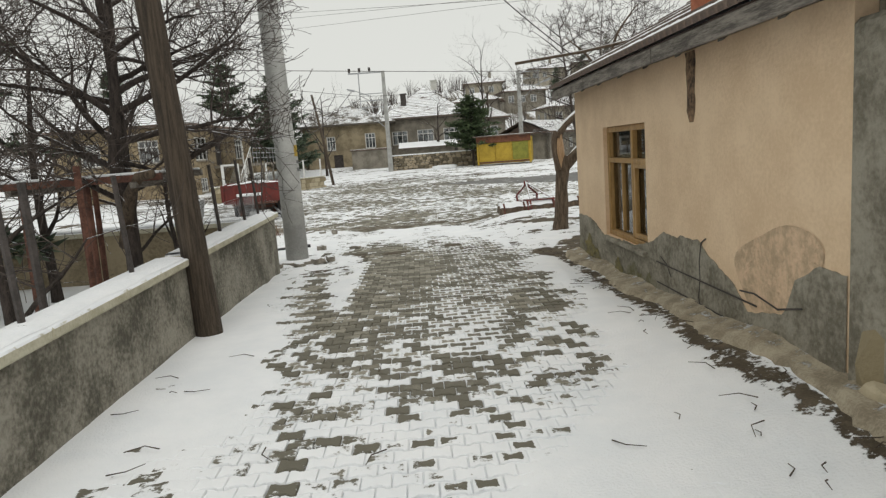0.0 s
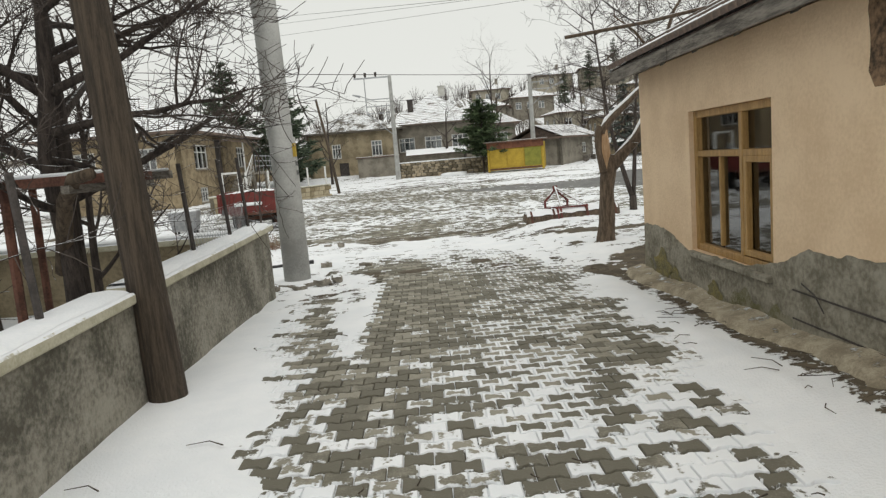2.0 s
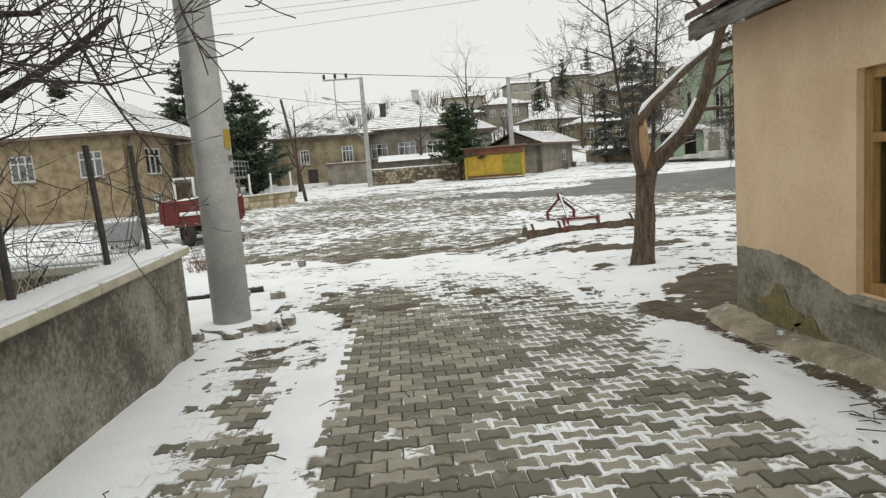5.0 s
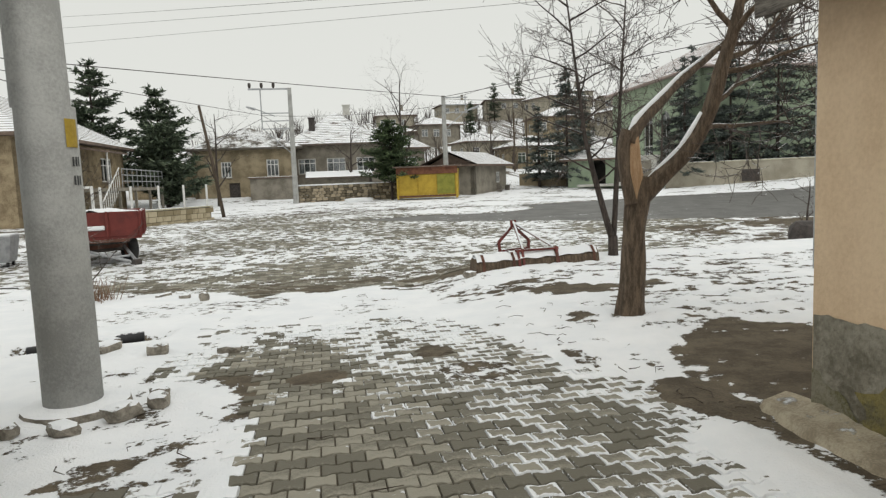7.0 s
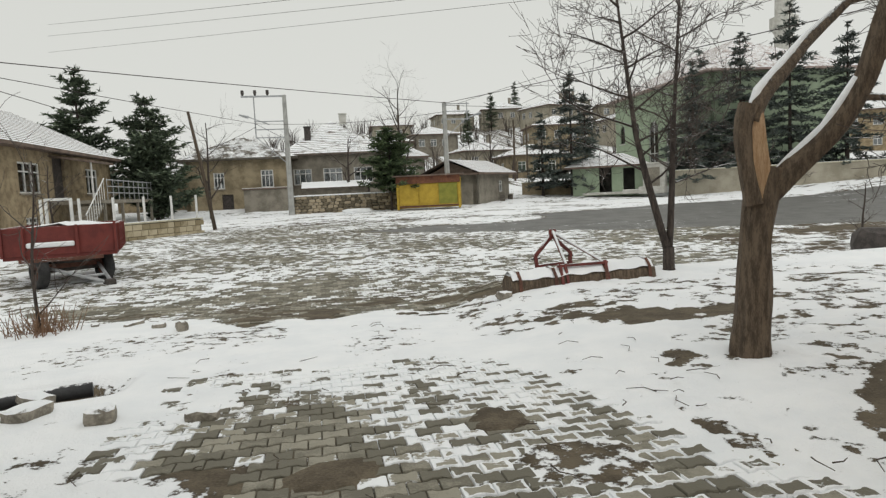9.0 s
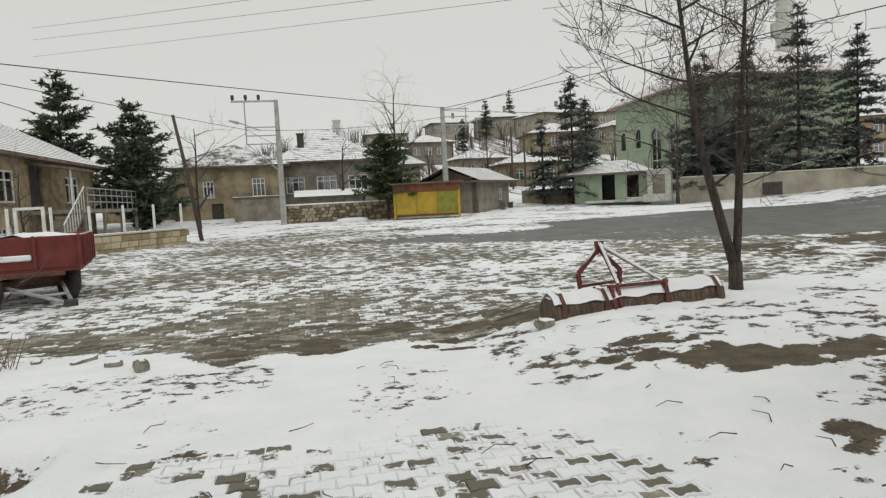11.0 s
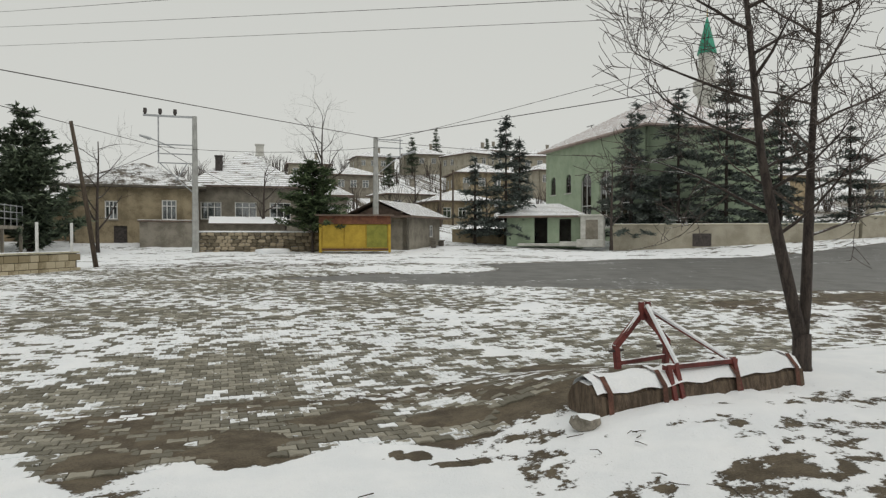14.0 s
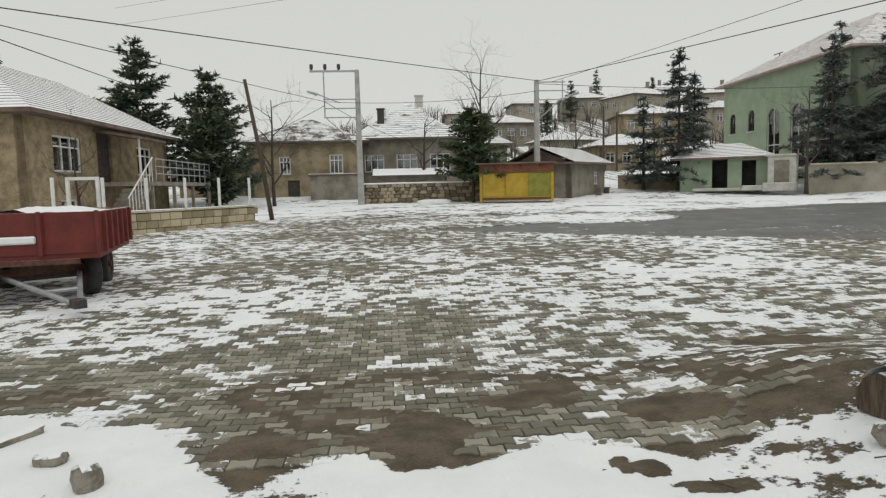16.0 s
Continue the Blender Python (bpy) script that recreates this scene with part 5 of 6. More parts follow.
for y in (-5.6,):
    part("stair_rail", Geo().tube([(-1.2, y, 2.5), (-3.7, y, 0.9)], 0.03, 5), WHITE, gh)
    for k in range(9):
        part("stair_baluster", Geo().tube([(-1.3 - k * 0.29, y, 2.4 - k * 0.185), (-1.3 - k * 0.29, y, 1.4 - k * 0.185)], 0.018, 4), WHITE, gh)
pf = Geo()
for a, b in (((-9.3, 31.7, 0.1), (-9.3, 31.7, 1.7)), ((-8.6, 31.9, 0.1), (-8.6, 31.9, 1.7)), ((-9.35, 31.7, 1.7), (-8.55, 31.9, 1.7))):
    pf.tube([a, b], 0.06, 4)
solid("gate_frame", pf, WHITE, pose(0, 0, 0), "white painted steel garden gate frame", "gate")

oh = house(pose(-6.1, 61.9, 0.3, 0, 0, 2), 7.6, 7.0, 4.2, 1.8, BROWN_RENDER, ROOF_BARE, "old two-storey brown rendered house with a mossy roof", courses=16,
           front=((2.0, 2.0, 0.75, 1.2), (5.35, 2.0, 0.9, 1.3)), doors=((2.5, 0, 0.8, 1.6), (4.5, 0.1, 0.9, 1.6)), chimneys=())
house(pose(-12.6, 63.5, 0.3, 0, 0, 4), 5.0, 7, 3.2, 1.2, TAN_STONE, ROOF_SNOW, "low tan stone outbuilding with a snowy roof", courses=12)
hut = thing("yard_shed", pose(-3.75, 55.9, 0.3), "low grey cement shed with a flat snowy roof", "shed")
part("wall", Geo().box(0, 0, 0.9, 3.2, 2.6, 1.8), GREY_BLOCK, hut)
part("roof", Geo().box(0, 0, 1.86, 3.4, 2.8, 0.12), ROOF_SNOW, hut, bev=0.02)
house(pose(1.1, 64.6, 0.5, 0, 0, -2), 7.4, 7.4, 4.3, 2.9, GREY_BLOCK, ROOF_STREAK, "two-storey grey block house with a steep snowy tiled roof", courses=18,
      front=((0.6, 1.9, 1.4, 1.25), (2.9, 1.9, 1.5, 1.25), (5.3, 1.9, 1.5, 1.25)), doors=((3.2, 0.0, 1.0, 1.7), (5.6, 0, 0.9, 1.5)), chimneys=((-1.9, -2.3, 5.2, 1.3, 0.5, DARK_IRON), (1.0, 0.6, 7.0, 0.8, 0.6, LIME)))
house(pose(6.6, 66.5, 0.8, 0, 0, -4), 4.4, 7, 3.6, 1.6, GREY_BLOCK, ROOF_SNOW, "grey block annex with a snowy roof", front=((2.6, 1.7, 1.1, 1.1),), courses=14, chimneys=((-0.8, -2.4, 3.9, 1.6, 0.45, DARK_IRON),))
sh = thing("lean_to", pose(1.0, 56.5, 0.3), "low lean-to with a snowy sheet roof behind the stone wall", "shed")
part("wall", Geo().box(0, 0.5, 0.85, 4.4, 2.0, 1.7), GREY_BLOCK, sh)
part("roof", Geo().slab([(-2.5, -1.0, 1.75), (2.5, -1.0, 1.75), (2.5, 1.8, 2.25), (-2.5, 1.8, 2.25)], 0.08), ROOF_STREAK, sh)
# rubble wall of the yard
ry = thing("stone_wall", pose(-1.95, 50.9, 0.25, 0, 0, -2), "rubble stone yard wall capped with snow", "wall")
part("core", Geo().box(3.4, 0.2, 0.58, 6.8, 0.3, 1.25), MORTAR, ry)
part("coping", Geo().box(3.4, 0.18, 1.245, 6.9, 0.44, 0.09), SNOW, ry, bev=0.03)
rr = random.Random(7)
meshes = [stone_geo(0.34, 0.2, 0.2, s).mesh("stone", RUBBLE) for s in range(50, 55)]
for r in range(6):
    x = rr.uniform(0, 0.2)
    while x < 6.7:
        wd = rr.uniform(0.75, 1.25)
        shared("stone", meshes[rr.randrange(5)], ry, pose(x + 0.17 * wd, 0.03, 0.10 + r * 0.2, rr.uniform(-8, 8), rr.uniform(-8, 8), rr.choice((0, 180))) @ Matrix.Diagonal((wd, 1, rr.uniform(0.85, 1.1), 1)))
        x += 0.36 * wd
# low cut-stone wall before the stone house
lw = thing("low_stone_wall", pose(-8.9, 29.0, 0.05, 0, 0, 58.5), "low pale cut-stone garden wall with a cement top", "wall")
part("core", Geo().box(3.7, 0.16, 0.2, 7.4, 0.24, 0.95), MORTAR, lw)
part("coping", Geo().box(3.7, 0.14, 0.71, 7.5, 0.36, 0.07), COPING, lw, bev=0.012)
for r in range(3):
    x = 0.0
    while x < 7.1:
        wd = rr.uniform(0.28, 0.5)
        shared("stone", BLOCK if r + x > 0.01 else (BLOCK := Geo().box(0, 0, 0, 1, 0.1, 0.2).mesh("stone", PALE_STONE, bev=0.012)), lw, pose(x + wd / 2, 0.03, 0.12 + r * 0.215) @ Matrix.Diagonal((wd - 0.02, 1, 1, 1)))
        x += wd
for k in range(6):
    solid("fence_post", Geo().box(0, 0, 0.45, 0.06, 0.06, 0.9), WHITE, pose(-8.75, 29.0, 0.78) @ pose(0, 0, 0, 0, 0, 58.5) @ pose(0.4 + k * 1.32, 0.05, 0), "white painted post on the low stone wall", "post", "white fence posts")
solid("wooden_pole", Geo().tube([(0, 0, -0.2), (-0.35, 0, 2.5), (-0.75, 0, 5.0)], [0.085, 0.075, 0.06], 9), DARK_POLE, pose(-4.8, 37.2, ground_z(-4.8, 37.2)), "leaning dark wooden utility pole at the wall's end", "pole", smooth=True)


def kiosk():
    o = thing("kiosk", pose(6.5, 48.6, ground_z(6.5, 48.6) - 0.02, 0, 0, -14), "shuttered yellow and green sheet metal kiosk with snowy roof", "kiosk")
    w, d, h = 3.9, 2.0, 1.8
    part("body", Geo().box(0, 0, h / 2 + 0.15, w, d, h), YELLOW, o)
    for k in range(3):
        x = -w / 2 + 0.15 + (k + 0.5) * (w - 0.3) / 3
        part("shutter", Geo().box(x, -d / 2 - 0.02, 0.98, (w - 0.3) / 3 - 0.06, 0.04, 1.25), OLIVE if k == 2 else YELLOW, o, bev=0.008)
    for x in (-w / 2 + 0.06, w / 2 - 0.06):
        part("corner_post", Geo().box(x, -d / 2 - 0.03, 1.05, 0.14, 0.08, 1.95), YELLOW, o)
    part("base_rail", Geo().box(0, -d / 2 - 0.02, 0.25, w, 0.06, 0.1), RUST, o)
    part("fascia", Geo().box(0, -d / 2 - 0.07, 1.86, w + 0.02, 0.1, 0.44), RUST_RED, o, "faded red-brown fascia board")
    part("canopy", Geo().slab([(-w / 2 - 0.2, -d / 2 - 0.35, 2.16), (w / 2 + 0.2, -d / 2 - 0.35, 2.16), (w / 2 + 0.2, d / 2 + 0.1, 2.22), (-w / 2 - 0.2, d / 2 + 0.1, 2.22)], 0.08), ROOF_SNOW, o)


kiosk()
house(pose(10.4, 54.2, 0.45, 0, 0, 50), 5.4, 3.8, 2.05, 1.0, GREY_BLOCK, ROOF_SNOW, "low grey rendered cottage with a snowy gabled roof", gable=True, courses=12, front=((3.6, 0.7, 0.7, 0.8),), name="house")
be = thing("bench", pose(12.9, 53.4, ground_z(13, 53.2), 0, 0, 50), "weathered wooden bench beside the low cottage", "bench")
part("seat", Geo().box(0, 0, 0.45, 1.8, 0.4, 0.06), OLD_WOOD, be)
for x in (-0.7, 0.7):
    part("leg", Geo().box(x, 0, 0.2, 0.08, 0.36, 0.44), OLD_WOOD, be)


# ---- mosque corner ----
def arch(w, h, n=8):
    return [(0, 0), (w, 0)] + [(w / 2 + math.cos(a) * w / 2, h - w / 2 + math.sin(a) * w / 2) for a in [math.pi * k / n for k in range(n + 1)]]


mq = thing("mosque", pose(32.8, 58.0, 1.0, 0, 0, -92), "mint green rendered mosque with arched windows and pink tiled roof", "mosque")
mw, md, mh = 16.0, 11.0, 7.9
ends = [(1.6, 4.0, 0.85, 1.5)]
fr_ = [(1.0, 3.9, 0.95, 1.6), (3.9, 3.9, 0.95, 1.6), (1.0, 0.9, 0.95, 1.5), (3.9, 0.9, 0.95, 1.5)] + [(6.6 + k * 3.0, 0.9, 1.7, 4.4) for k in range(3)]
for holes, ln, mm in ((fr_, mw, pose(-mw / 2, -md / 2, -1)), ([(u + 1.2, z, a, b) for u, z, a, b in ends], md, pose(-mw / 2, md / 2, -1, 0, 0, -90)), ([], md, pose(mw / 2, -md / 2, -1, 0, 0, 90)), ([], mw, pose(mw / 2, md / 2, -1, 0, 0, 180))):
    part("wall", wall_geo(ln, mh + 1, [(u, z + 1, a, b) for u, z, a, b in holes]), GREEN_WALL, mq).matrix_basis = mm
    for u, z, a, b in holes:
        cw, lo, hi = (a - 0.18) / 2, b * 0.4 - 0.09, b * 0.6 - 0.09
        wn_ = wall_geo(a, b, [(x, q, cw, e) for x in (0.06, 0.12 + cw) for q, e in ((0.06, lo), (b * 0.4 + 0.03, hi))], 0.06)
        wn_.v = [(x, y + 0.09, q) for x, y, q in wn_.v]
        wv = part("window", wn_, WHITE if a > 1 else DARK_IRON, mq)
        wv.matrix_basis = mm @ pose(u, 0, z + 1)
        part("pane", Geo().box(a / 2, 0.13, b / 2, a, 0.01, b), GLASS, wv)
        pts = arch(a, b)
        sp = Geo()
        top = [(p[0], p[1]) for p in pts[2:]]
        for side in (0, 1):
            half = top[:5] if side == 0 else top[4:]
            cx = a if side == 0 else 0
            poly = [(cx, b)] + (list(reversed(half)) if side == 0 else list(half)[::-1])
            sp.add([(x, 0.02, z_) for x, z_ in poly] + [(x, 0.2, z_) for x, z_ in poly], [tuple(range(len(poly))), tuple(reversed(range(len(poly), 2 * len(poly))))] + [(i, len(poly) + i, len(poly) + (i + 1) % len(poly), (i + 1) % len(poly)) for i in range(len(poly))])
        part("arch_head", sp, GREEN_WALL, wv)
        part("sill", Geo().box(a / 2, 0, -0.05, a + 0.2, 0.14, 0.08), LIME, wv)
part("interior", Geo().box(0, 0, 2.8, mw - 1.4, md - 1.4, 6.0), INSIDE, mq)
part("roof", roof_geo(mw, md, 3.3, 0.6, 26, False, mh), ROOF_PINK, mq)
part("antenna", Geo().tube([(-6, -2, 7.6), (-6, -2, 10.2)], 0.04, 5).tube([(-6.8, -2, 10.2), (-5.6, -2, 10.2)], 0.04, 5), DARK_IRON, mq)
mn = thing("minaret", pose(45.9, 66.7, 4.1), "slim pale stone minaret with a green conical spire", "minaret")
part("shaft", Geo().tube([(0, 0, -0.5), (0, 0, 11), (0, 0, 15.6)], [1.0, 0.85, 0.8], 16), LIME, mn, smooth=False)
part("balcony", Geo().tube([(0, 0, 11.2), (0, 0, 11.8), (0, 0, 12.7)], [0.9, 1.3, 1.3], 16), LIME, mn)
part("spire", Geo().tube([(0, 0, 15.5), (0, 0, 15.7), (0, 0, 19.2)], [0.95, 0.92, 0.06], 16), SPIRE, mn, "green conical metal spire")
part("finial", Geo().tube([(0, 0, 19.2), (0, 0, 20.0)], 0.05, 6), YELLOW, mn)
po = thing("wash_house", pose(20.6, 53.6, 0.6, 0, 0, -32), "small mint green porch building with a snowy lean-to roof", "building")
part("wall", wall_geo(5.2, 2.2, [(1.9, 0.2, 0.9, 1.9), (3.6, 0.2, 0.8, 1.8)], 0.2), GREEN_WALL, po).matrix_basis = pose(-2.2, -1.2, -0.2)
for x in (-2.2, 2.8):
    part("wall", Geo().box(x + (0.1 if x < 0 else -0.1), 0.4, 0.9, 0.2, 2.8, 2.2), GREEN_WALL, po)
part("back_wall", Geo().box(0.3, 1.8, 0.9, 4.8, 0.2, 2.2), INSIDE, po)
part("roof", roof_geo(5.4, 3.4, 0.9, 0.35, 9, False, 2.02), ROOF_SNOW, po).location = (0.3, 0.3, 0)
part("step", Geo().box(0.8, -1.9, 0.05, 4.2, 1.2, 0.16), LIME, po, bev=0.02)
part("step", Geo().box(2.8, -2.3, 0.12, 2.6, 1.0, 0.3), LIME, po, bev=0.02)
ft = thing("fountain", pose(22.4, 49.6, 0.55, 0, 0, -42), "whitish stone village fountain with a snowy top", "fountain")
part("body", Geo().box(0, 0, 1.0, 1.5, 0.7, 2.0), LIME, ft, bev=0.03)
# flat grey panel just proud of the face, no real recess
part("niche", Geo().box(0, -0.36, 1.1, 0.8, 0.03, 1.3), GREY_BLOCK, ft)
part("cornice", Geo().box(0, 0, 2.04, 1.75, 0.9, 0.12), LIME, ft, bev=0.02)
part("trough", Geo().box(0, -0.8, 0.22, 1.7, 0.7, 0.5), LIME, ft, bev=0.04)
yw = thing("courtyard_wall", pose(23.4, 48.8, 0.55, 0, 0, -35), "long beige cement courtyard wall with a snowy coping", "wall")
part("wall", Geo().box(7.0, 0, 0.55, 14.0, 0.3, 1.7), CREAM, yw)
part("coping", Geo().box(7.0, 0, 1.44, 14.1, 0.42, 0.09), COPING, yw, bev=0.015)
# dark flat panel on the face; its colour stands for shade inside a recess
part("niche", Geo().box(5.4, -0.16, 0.45, 1.1, 0.03, 0.8), DARK_IRON, yw)
yw2 = thing("courtyard_wall", pose(15.6, 58.0, 0.7, 0, 0, -38), "low beige cement courtyard wall with a snowy coping", "wall")
part("wall", Geo().box(2.5, 0, 0.3, 5.0, 0.3, 1.4), BROWN_RENDER, yw2)
part("coping", Geo().box(2.5, 0, 1.03, 5.1, 0.4, 0.08), COPING, yw2, bev=0.015)
yw3 = thing("courtyard_wall", pose(35.0, 40.7, 1.2, 0, 0, -12), "far run of beige cement courtyard wall", "wall")
part("wall", Geo().box(5.0, 0, 0.4, 10.0, 0.3, 1.6), CREAM, yw3)
part("coping", Geo().box(5.0, 0, 1.24, 10.1, 0.4, 0.08), COPING, yw3, bev=0.015)

# ---- hillside village ----
rh = random.Random(31)
hill = [(-10.7, 88, 7.5, 3.2, CREAM, 12), (20.9, 92, 6.5, 3.2, CREAM, 10), (47, 134, 10, 4.6, CREAM, 20), (34, 99, 8, 5.2, BROWN_RENDER, -6), (18, 112, 7, 3.4, GREY_BLOCK, 5), (40, 147, 9, 4.0, CREAM, -8), (25, 84, 7, 2.6, BROWN_RENDER, 4),
        (10, 103, 7, 3.4, GREY_BLOCK, -10), (55, 122, 8, 4.6, CREAM, -14), (30, 152, 8, 3.4, CREAM, 3), (3, 98, 7, 3.0, BROWN_RENDER, 8), (14, 132, 7, 3.2, CREAM, -4), (-22, 96, 8, 3.2, GREY_BLOCK, 6),
        (48, 106, 7, 4.0, CREAM, 10), (62, 100, 9, 4.4, CREAM, -12), (72, 128, 9, 4.2, GREY_BLOCK, 15), (57, 152, 8, 3.6, CREAM, 5), (-34, 110, 8, 3.4, CREAM, -6), (66, 80, 9, 4.8, TAN_STONE, -30), (80, 70, 10, 5, CREAM, -50)]
for x, y, w, h, wm, rz in hill:
    nwin = max(2, int(w / 2.3))
    wins = [(0.7 + k * (w - 1.4) / nwin, h - 1.9, 1.0, 1.15) for k in range(nwin)] + ([(0.7 + k * (w - 1.4) / nwin, 0.5, 1.0, 1.1) for k in range(nwin)] if h > 4.3 else [])
    house(pose(x, y, ground_z(x, y - w * 0.3) - 0.1, 0, 0, rz), w, w * 0.9, h, w * 0.2, wm, ROOF_SNOW, rh.choice(("pale rendered hillside house with a snowy hipped roof", "hillside village house under a snow covered roof")), front=wins, left=wins[:2], courses=9, group="hillside houses", lights=2, plinth=3.0,
          chimneys=((w * 0.2, 0, h + w * 0.12, w * 0.12 + 0.5, 0.5, GREY_BLOCK),))


# ---- conifers ----
def conifer(m, label, seed, h, r, droop=0.15, needle=None, base=0.1, power=0.8, density=1.0, tuft=0.32, trunk=0.14, levels=None, fat=0.16):
    """Whorls of boughs that carry many short needle tufts; the outline is uneven."""
    rg_ = random.Random(seed)
    o = thing("conifer", m, label, "tree", "evergreen trees")
    part("trunk", Geo().tube([(0, 0, -0.3), (0, 0, h * 0.5), (0, 0, h)], [trunk, trunk * 0.6, 0.02], 8), BARK_DARK, o)
    bo, nd = Geo(), Geo()
    lv = levels or int(h * 2.6)
    for i in range(lv):
        t = (i + rg_.random()) / lv
        z = h * (base + (1 - base) * t)
        reach = r * (1 - t) ** power * rg_.uniform(0.6, 1.12) + 0.12
        for k in range(rg_.randint(5, 8)):
            a = rg_.uniform(0, math.tau)
            d = Vector((math.cos(a), math.sin(a), 0))
            ln = reach * rg_.uniform(0.45, 1.3)
            tip = Vector((0, 0, z)) + d * ln + Vector((0, 0, -droop * ln + 0.1 * ln * rg_.uniform(-1, 1)))
            p0 = Vector((0, 0, z - 0.05 * ln))
            tip.z += rg_.uniform(-0.22, 0.22)
            bo.tube([p0, p0.lerp(tip, 0.5) + Vector((0, 0, 0.06 * ln)), tip], [0.03, 0.02, 0.006], 3, False)
            n = max(3, int(ln * 9 * density))
            for j in range(n):
                s = 0.18 + 0.82 * (j + rg_.random()) / n
                c = p0.lerp(tip, s) + Vector((rg_.gauss(0, 0.1), rg_.gauss(0, 0.1), 0.06 * ln * (1 - abs(2 * s - 1)) + rg_.gauss(0, 0.05)))
                for q in range(3):
                    e = Vector((d.x * 0.6 + rg_.uniform(-1, 1), d.y * 0.6 + rg_.uniform(-1, 1), rg_.uniform(-0.35, 0.55))).normalized() * tuft * rg_.uniform(0.6, 1.2)
                    sd = e.cross(Vector((rg_.uniform(-1, 1), rg_.uniform(-1, 1), 1))).normalized() * tuft * fat
                    nd.add([c - sd, c + sd, c + e], [(0, 1, 2)])
    part("crown", bo, BARK_DARK, o)
    part("crown", nd, needle or NEEDLE, o)
    return o


conifer(pose(-14.6, 52.2, 0.4), "tall dark green pine behind the stone house", 1, 9.3, 3.2, -0.25, density=2.0, tuft=0.36, power=0.55, trunk=0.2, fat=0.2, levels=26)
conifer(pose(-11.2, 54.6, 0.4), "dark green pine beside the stone house", 2, 8.0, 2.6, -0.25, density=2.0, tuft=0.36, power=0.5, trunk=0.18, fat=0.2, levels=22)
conifer(pose(-9.9, 49.8, 0.3), "broad dense cypress-like evergreen by the garden", 3, 5.2, 2.4, -0.5, density=1.8, tuft=0.42, power=0.45, base=0.03, fat=0.2, levels=22)
conifer(pose(-24.5, 56.0, 0.4), "dark pine behind the stone house roof", 4, 9.6, 2.6, -0.1, density=2.0, tuft=0.5, fat=0.3)
conifer(pose(4.2, 49.6, 0.3), "young green pine before the stone yard wall", 5, 5.2, 2.3, -0.2, density=2.6, tuft=0.26, fat=0.2, levels=24, power=0.6, base=0.22, trunk=0.09, needle=mat("fresh_pine_needles", (0.04, 0.066, 0.028), (0.10, 0.14, 0.06), 1.5, 12, 0.8, 0.1, snow=1.3, island=0.6))
for k, (x, y, h, r, z) in enumerate(((18.4, 54.6, 9.2, 2.1, 0.6), (20.2, 56.2, 7.8, 1.6, 0.8), (16.6, 56.0, 6.0, 1.6, 0.8), (25.2, 49.4, 8.6, 2.6, 0.7), (28.0, 48.2, 10.2, 2.8, 0.8), (30.5, 46.6, 11.5, 3.0, 1.0), (33.4, 45.0, 9.6, 2.8, 1.2), (27.2, 51.6, 9.5, 2.6, 0.9), (37.5, 43.5, 7.0, 2.4, 1.3))):
    conifer(pose(x, y, z), "blue-green cedar dusted with snow by the mosque", 20 + k, h, r * 1.2, 0.14, NEEDLE_BLUE, density=1.7, tuft=0.33, power=0.9, base=0.06, fat=0.17, levels=int(h * 2.4))
conifer(pose(-6.2, 8.2, ground_z(-6, 8)), "large dark spruce in the garden", 43, 5.8, 1.9, 0.2, NEEDLE, density=2.4, tuft=0.24, base=0.2, fat=0.2)
conifer(pose(-8.6, 9.4, ground_z(-8, 9)), "large dark spruce in the garden", 40, 6.5, 2.2, 0.2, NEEDLE_BLUE, density=2.4, tuft=0.24, base=0.1, fat=0.2)
for k, (x, y, h) in enumerate(((36, 141, 8), (44, 150, 9), (26, 120, 6), (52, 140, 7), (60, 112, 8))):
    conifer(pose(x, y, ground_z(x, y)), "small dark pine on the hillside", 60 + k, h, h * 0.22, -0.1, density=1.3, tuft=0.4, levels=22)

bare_tree(pose(6.4, 61.0, 0.5), "leafless poplar behind the grey house", 33, 9.0, 0.16, 12, 3, 0.6, 4, start=0.3)
bare_tree(pose(2.0, 57.6, 0.3), "leafless fruit tree before the grey house", 34, 5.2, 0.13, 9, 3, 0.9, 4, start=0.2)
bare_tree(pose(-7.0, 51.0, 0.3), "leafless thicket beside the evergreen", 35, 6.0, 0.1, 9, 3, 0.7, 4, start=0.2)
bare_tree(pose(22.0, 46.8, 0.5), "leafless roadside tree before the courtyard wall", 36, 5.4, 0.1, 9, 3, 0.9, 4, start=0.25)
bare_tree(pose(19.0, 80.0, 2.2), "leafless street tree on the slope", 37, 6.5, 0.12, 9, 3, 0.6, 4, start=0.25)
bare_tree(pose(26.5, 78.0, 2.2), "leafless street tree on the slope", 38, 6.0, 0.12, 8, 3, 0.6, 4, start=0.25)
bare_tree(pose(-9.6, 33.0, 0.1), "bare shrub in the front garden", 39, 2.8, 0.05, 8, 3, 0.9, 4, start=0.15)
bare_tree(pose(-4.05, 16.9, ground_z(-4, 16.9)), "thin bare sapling standing in brown scrub", 41, 2.2, 0.022, 8, 2, 0.45, 4, start=0.15)
bare_tree(pose(11.5, 20.5, ground_z(11.5, 20.5)), "low bare bramble beside the black boulder", 42, 1.3, 0.03, 8, 2, 0.8, 4, start=0.1)
loose_stone(9.9, 18.6, 0.7, 0.6, 0.6, 77, "black tarred boulder at the square's edge", "boulder", DARK_IRON)
sc = Geo()
rb = random.Random(70)
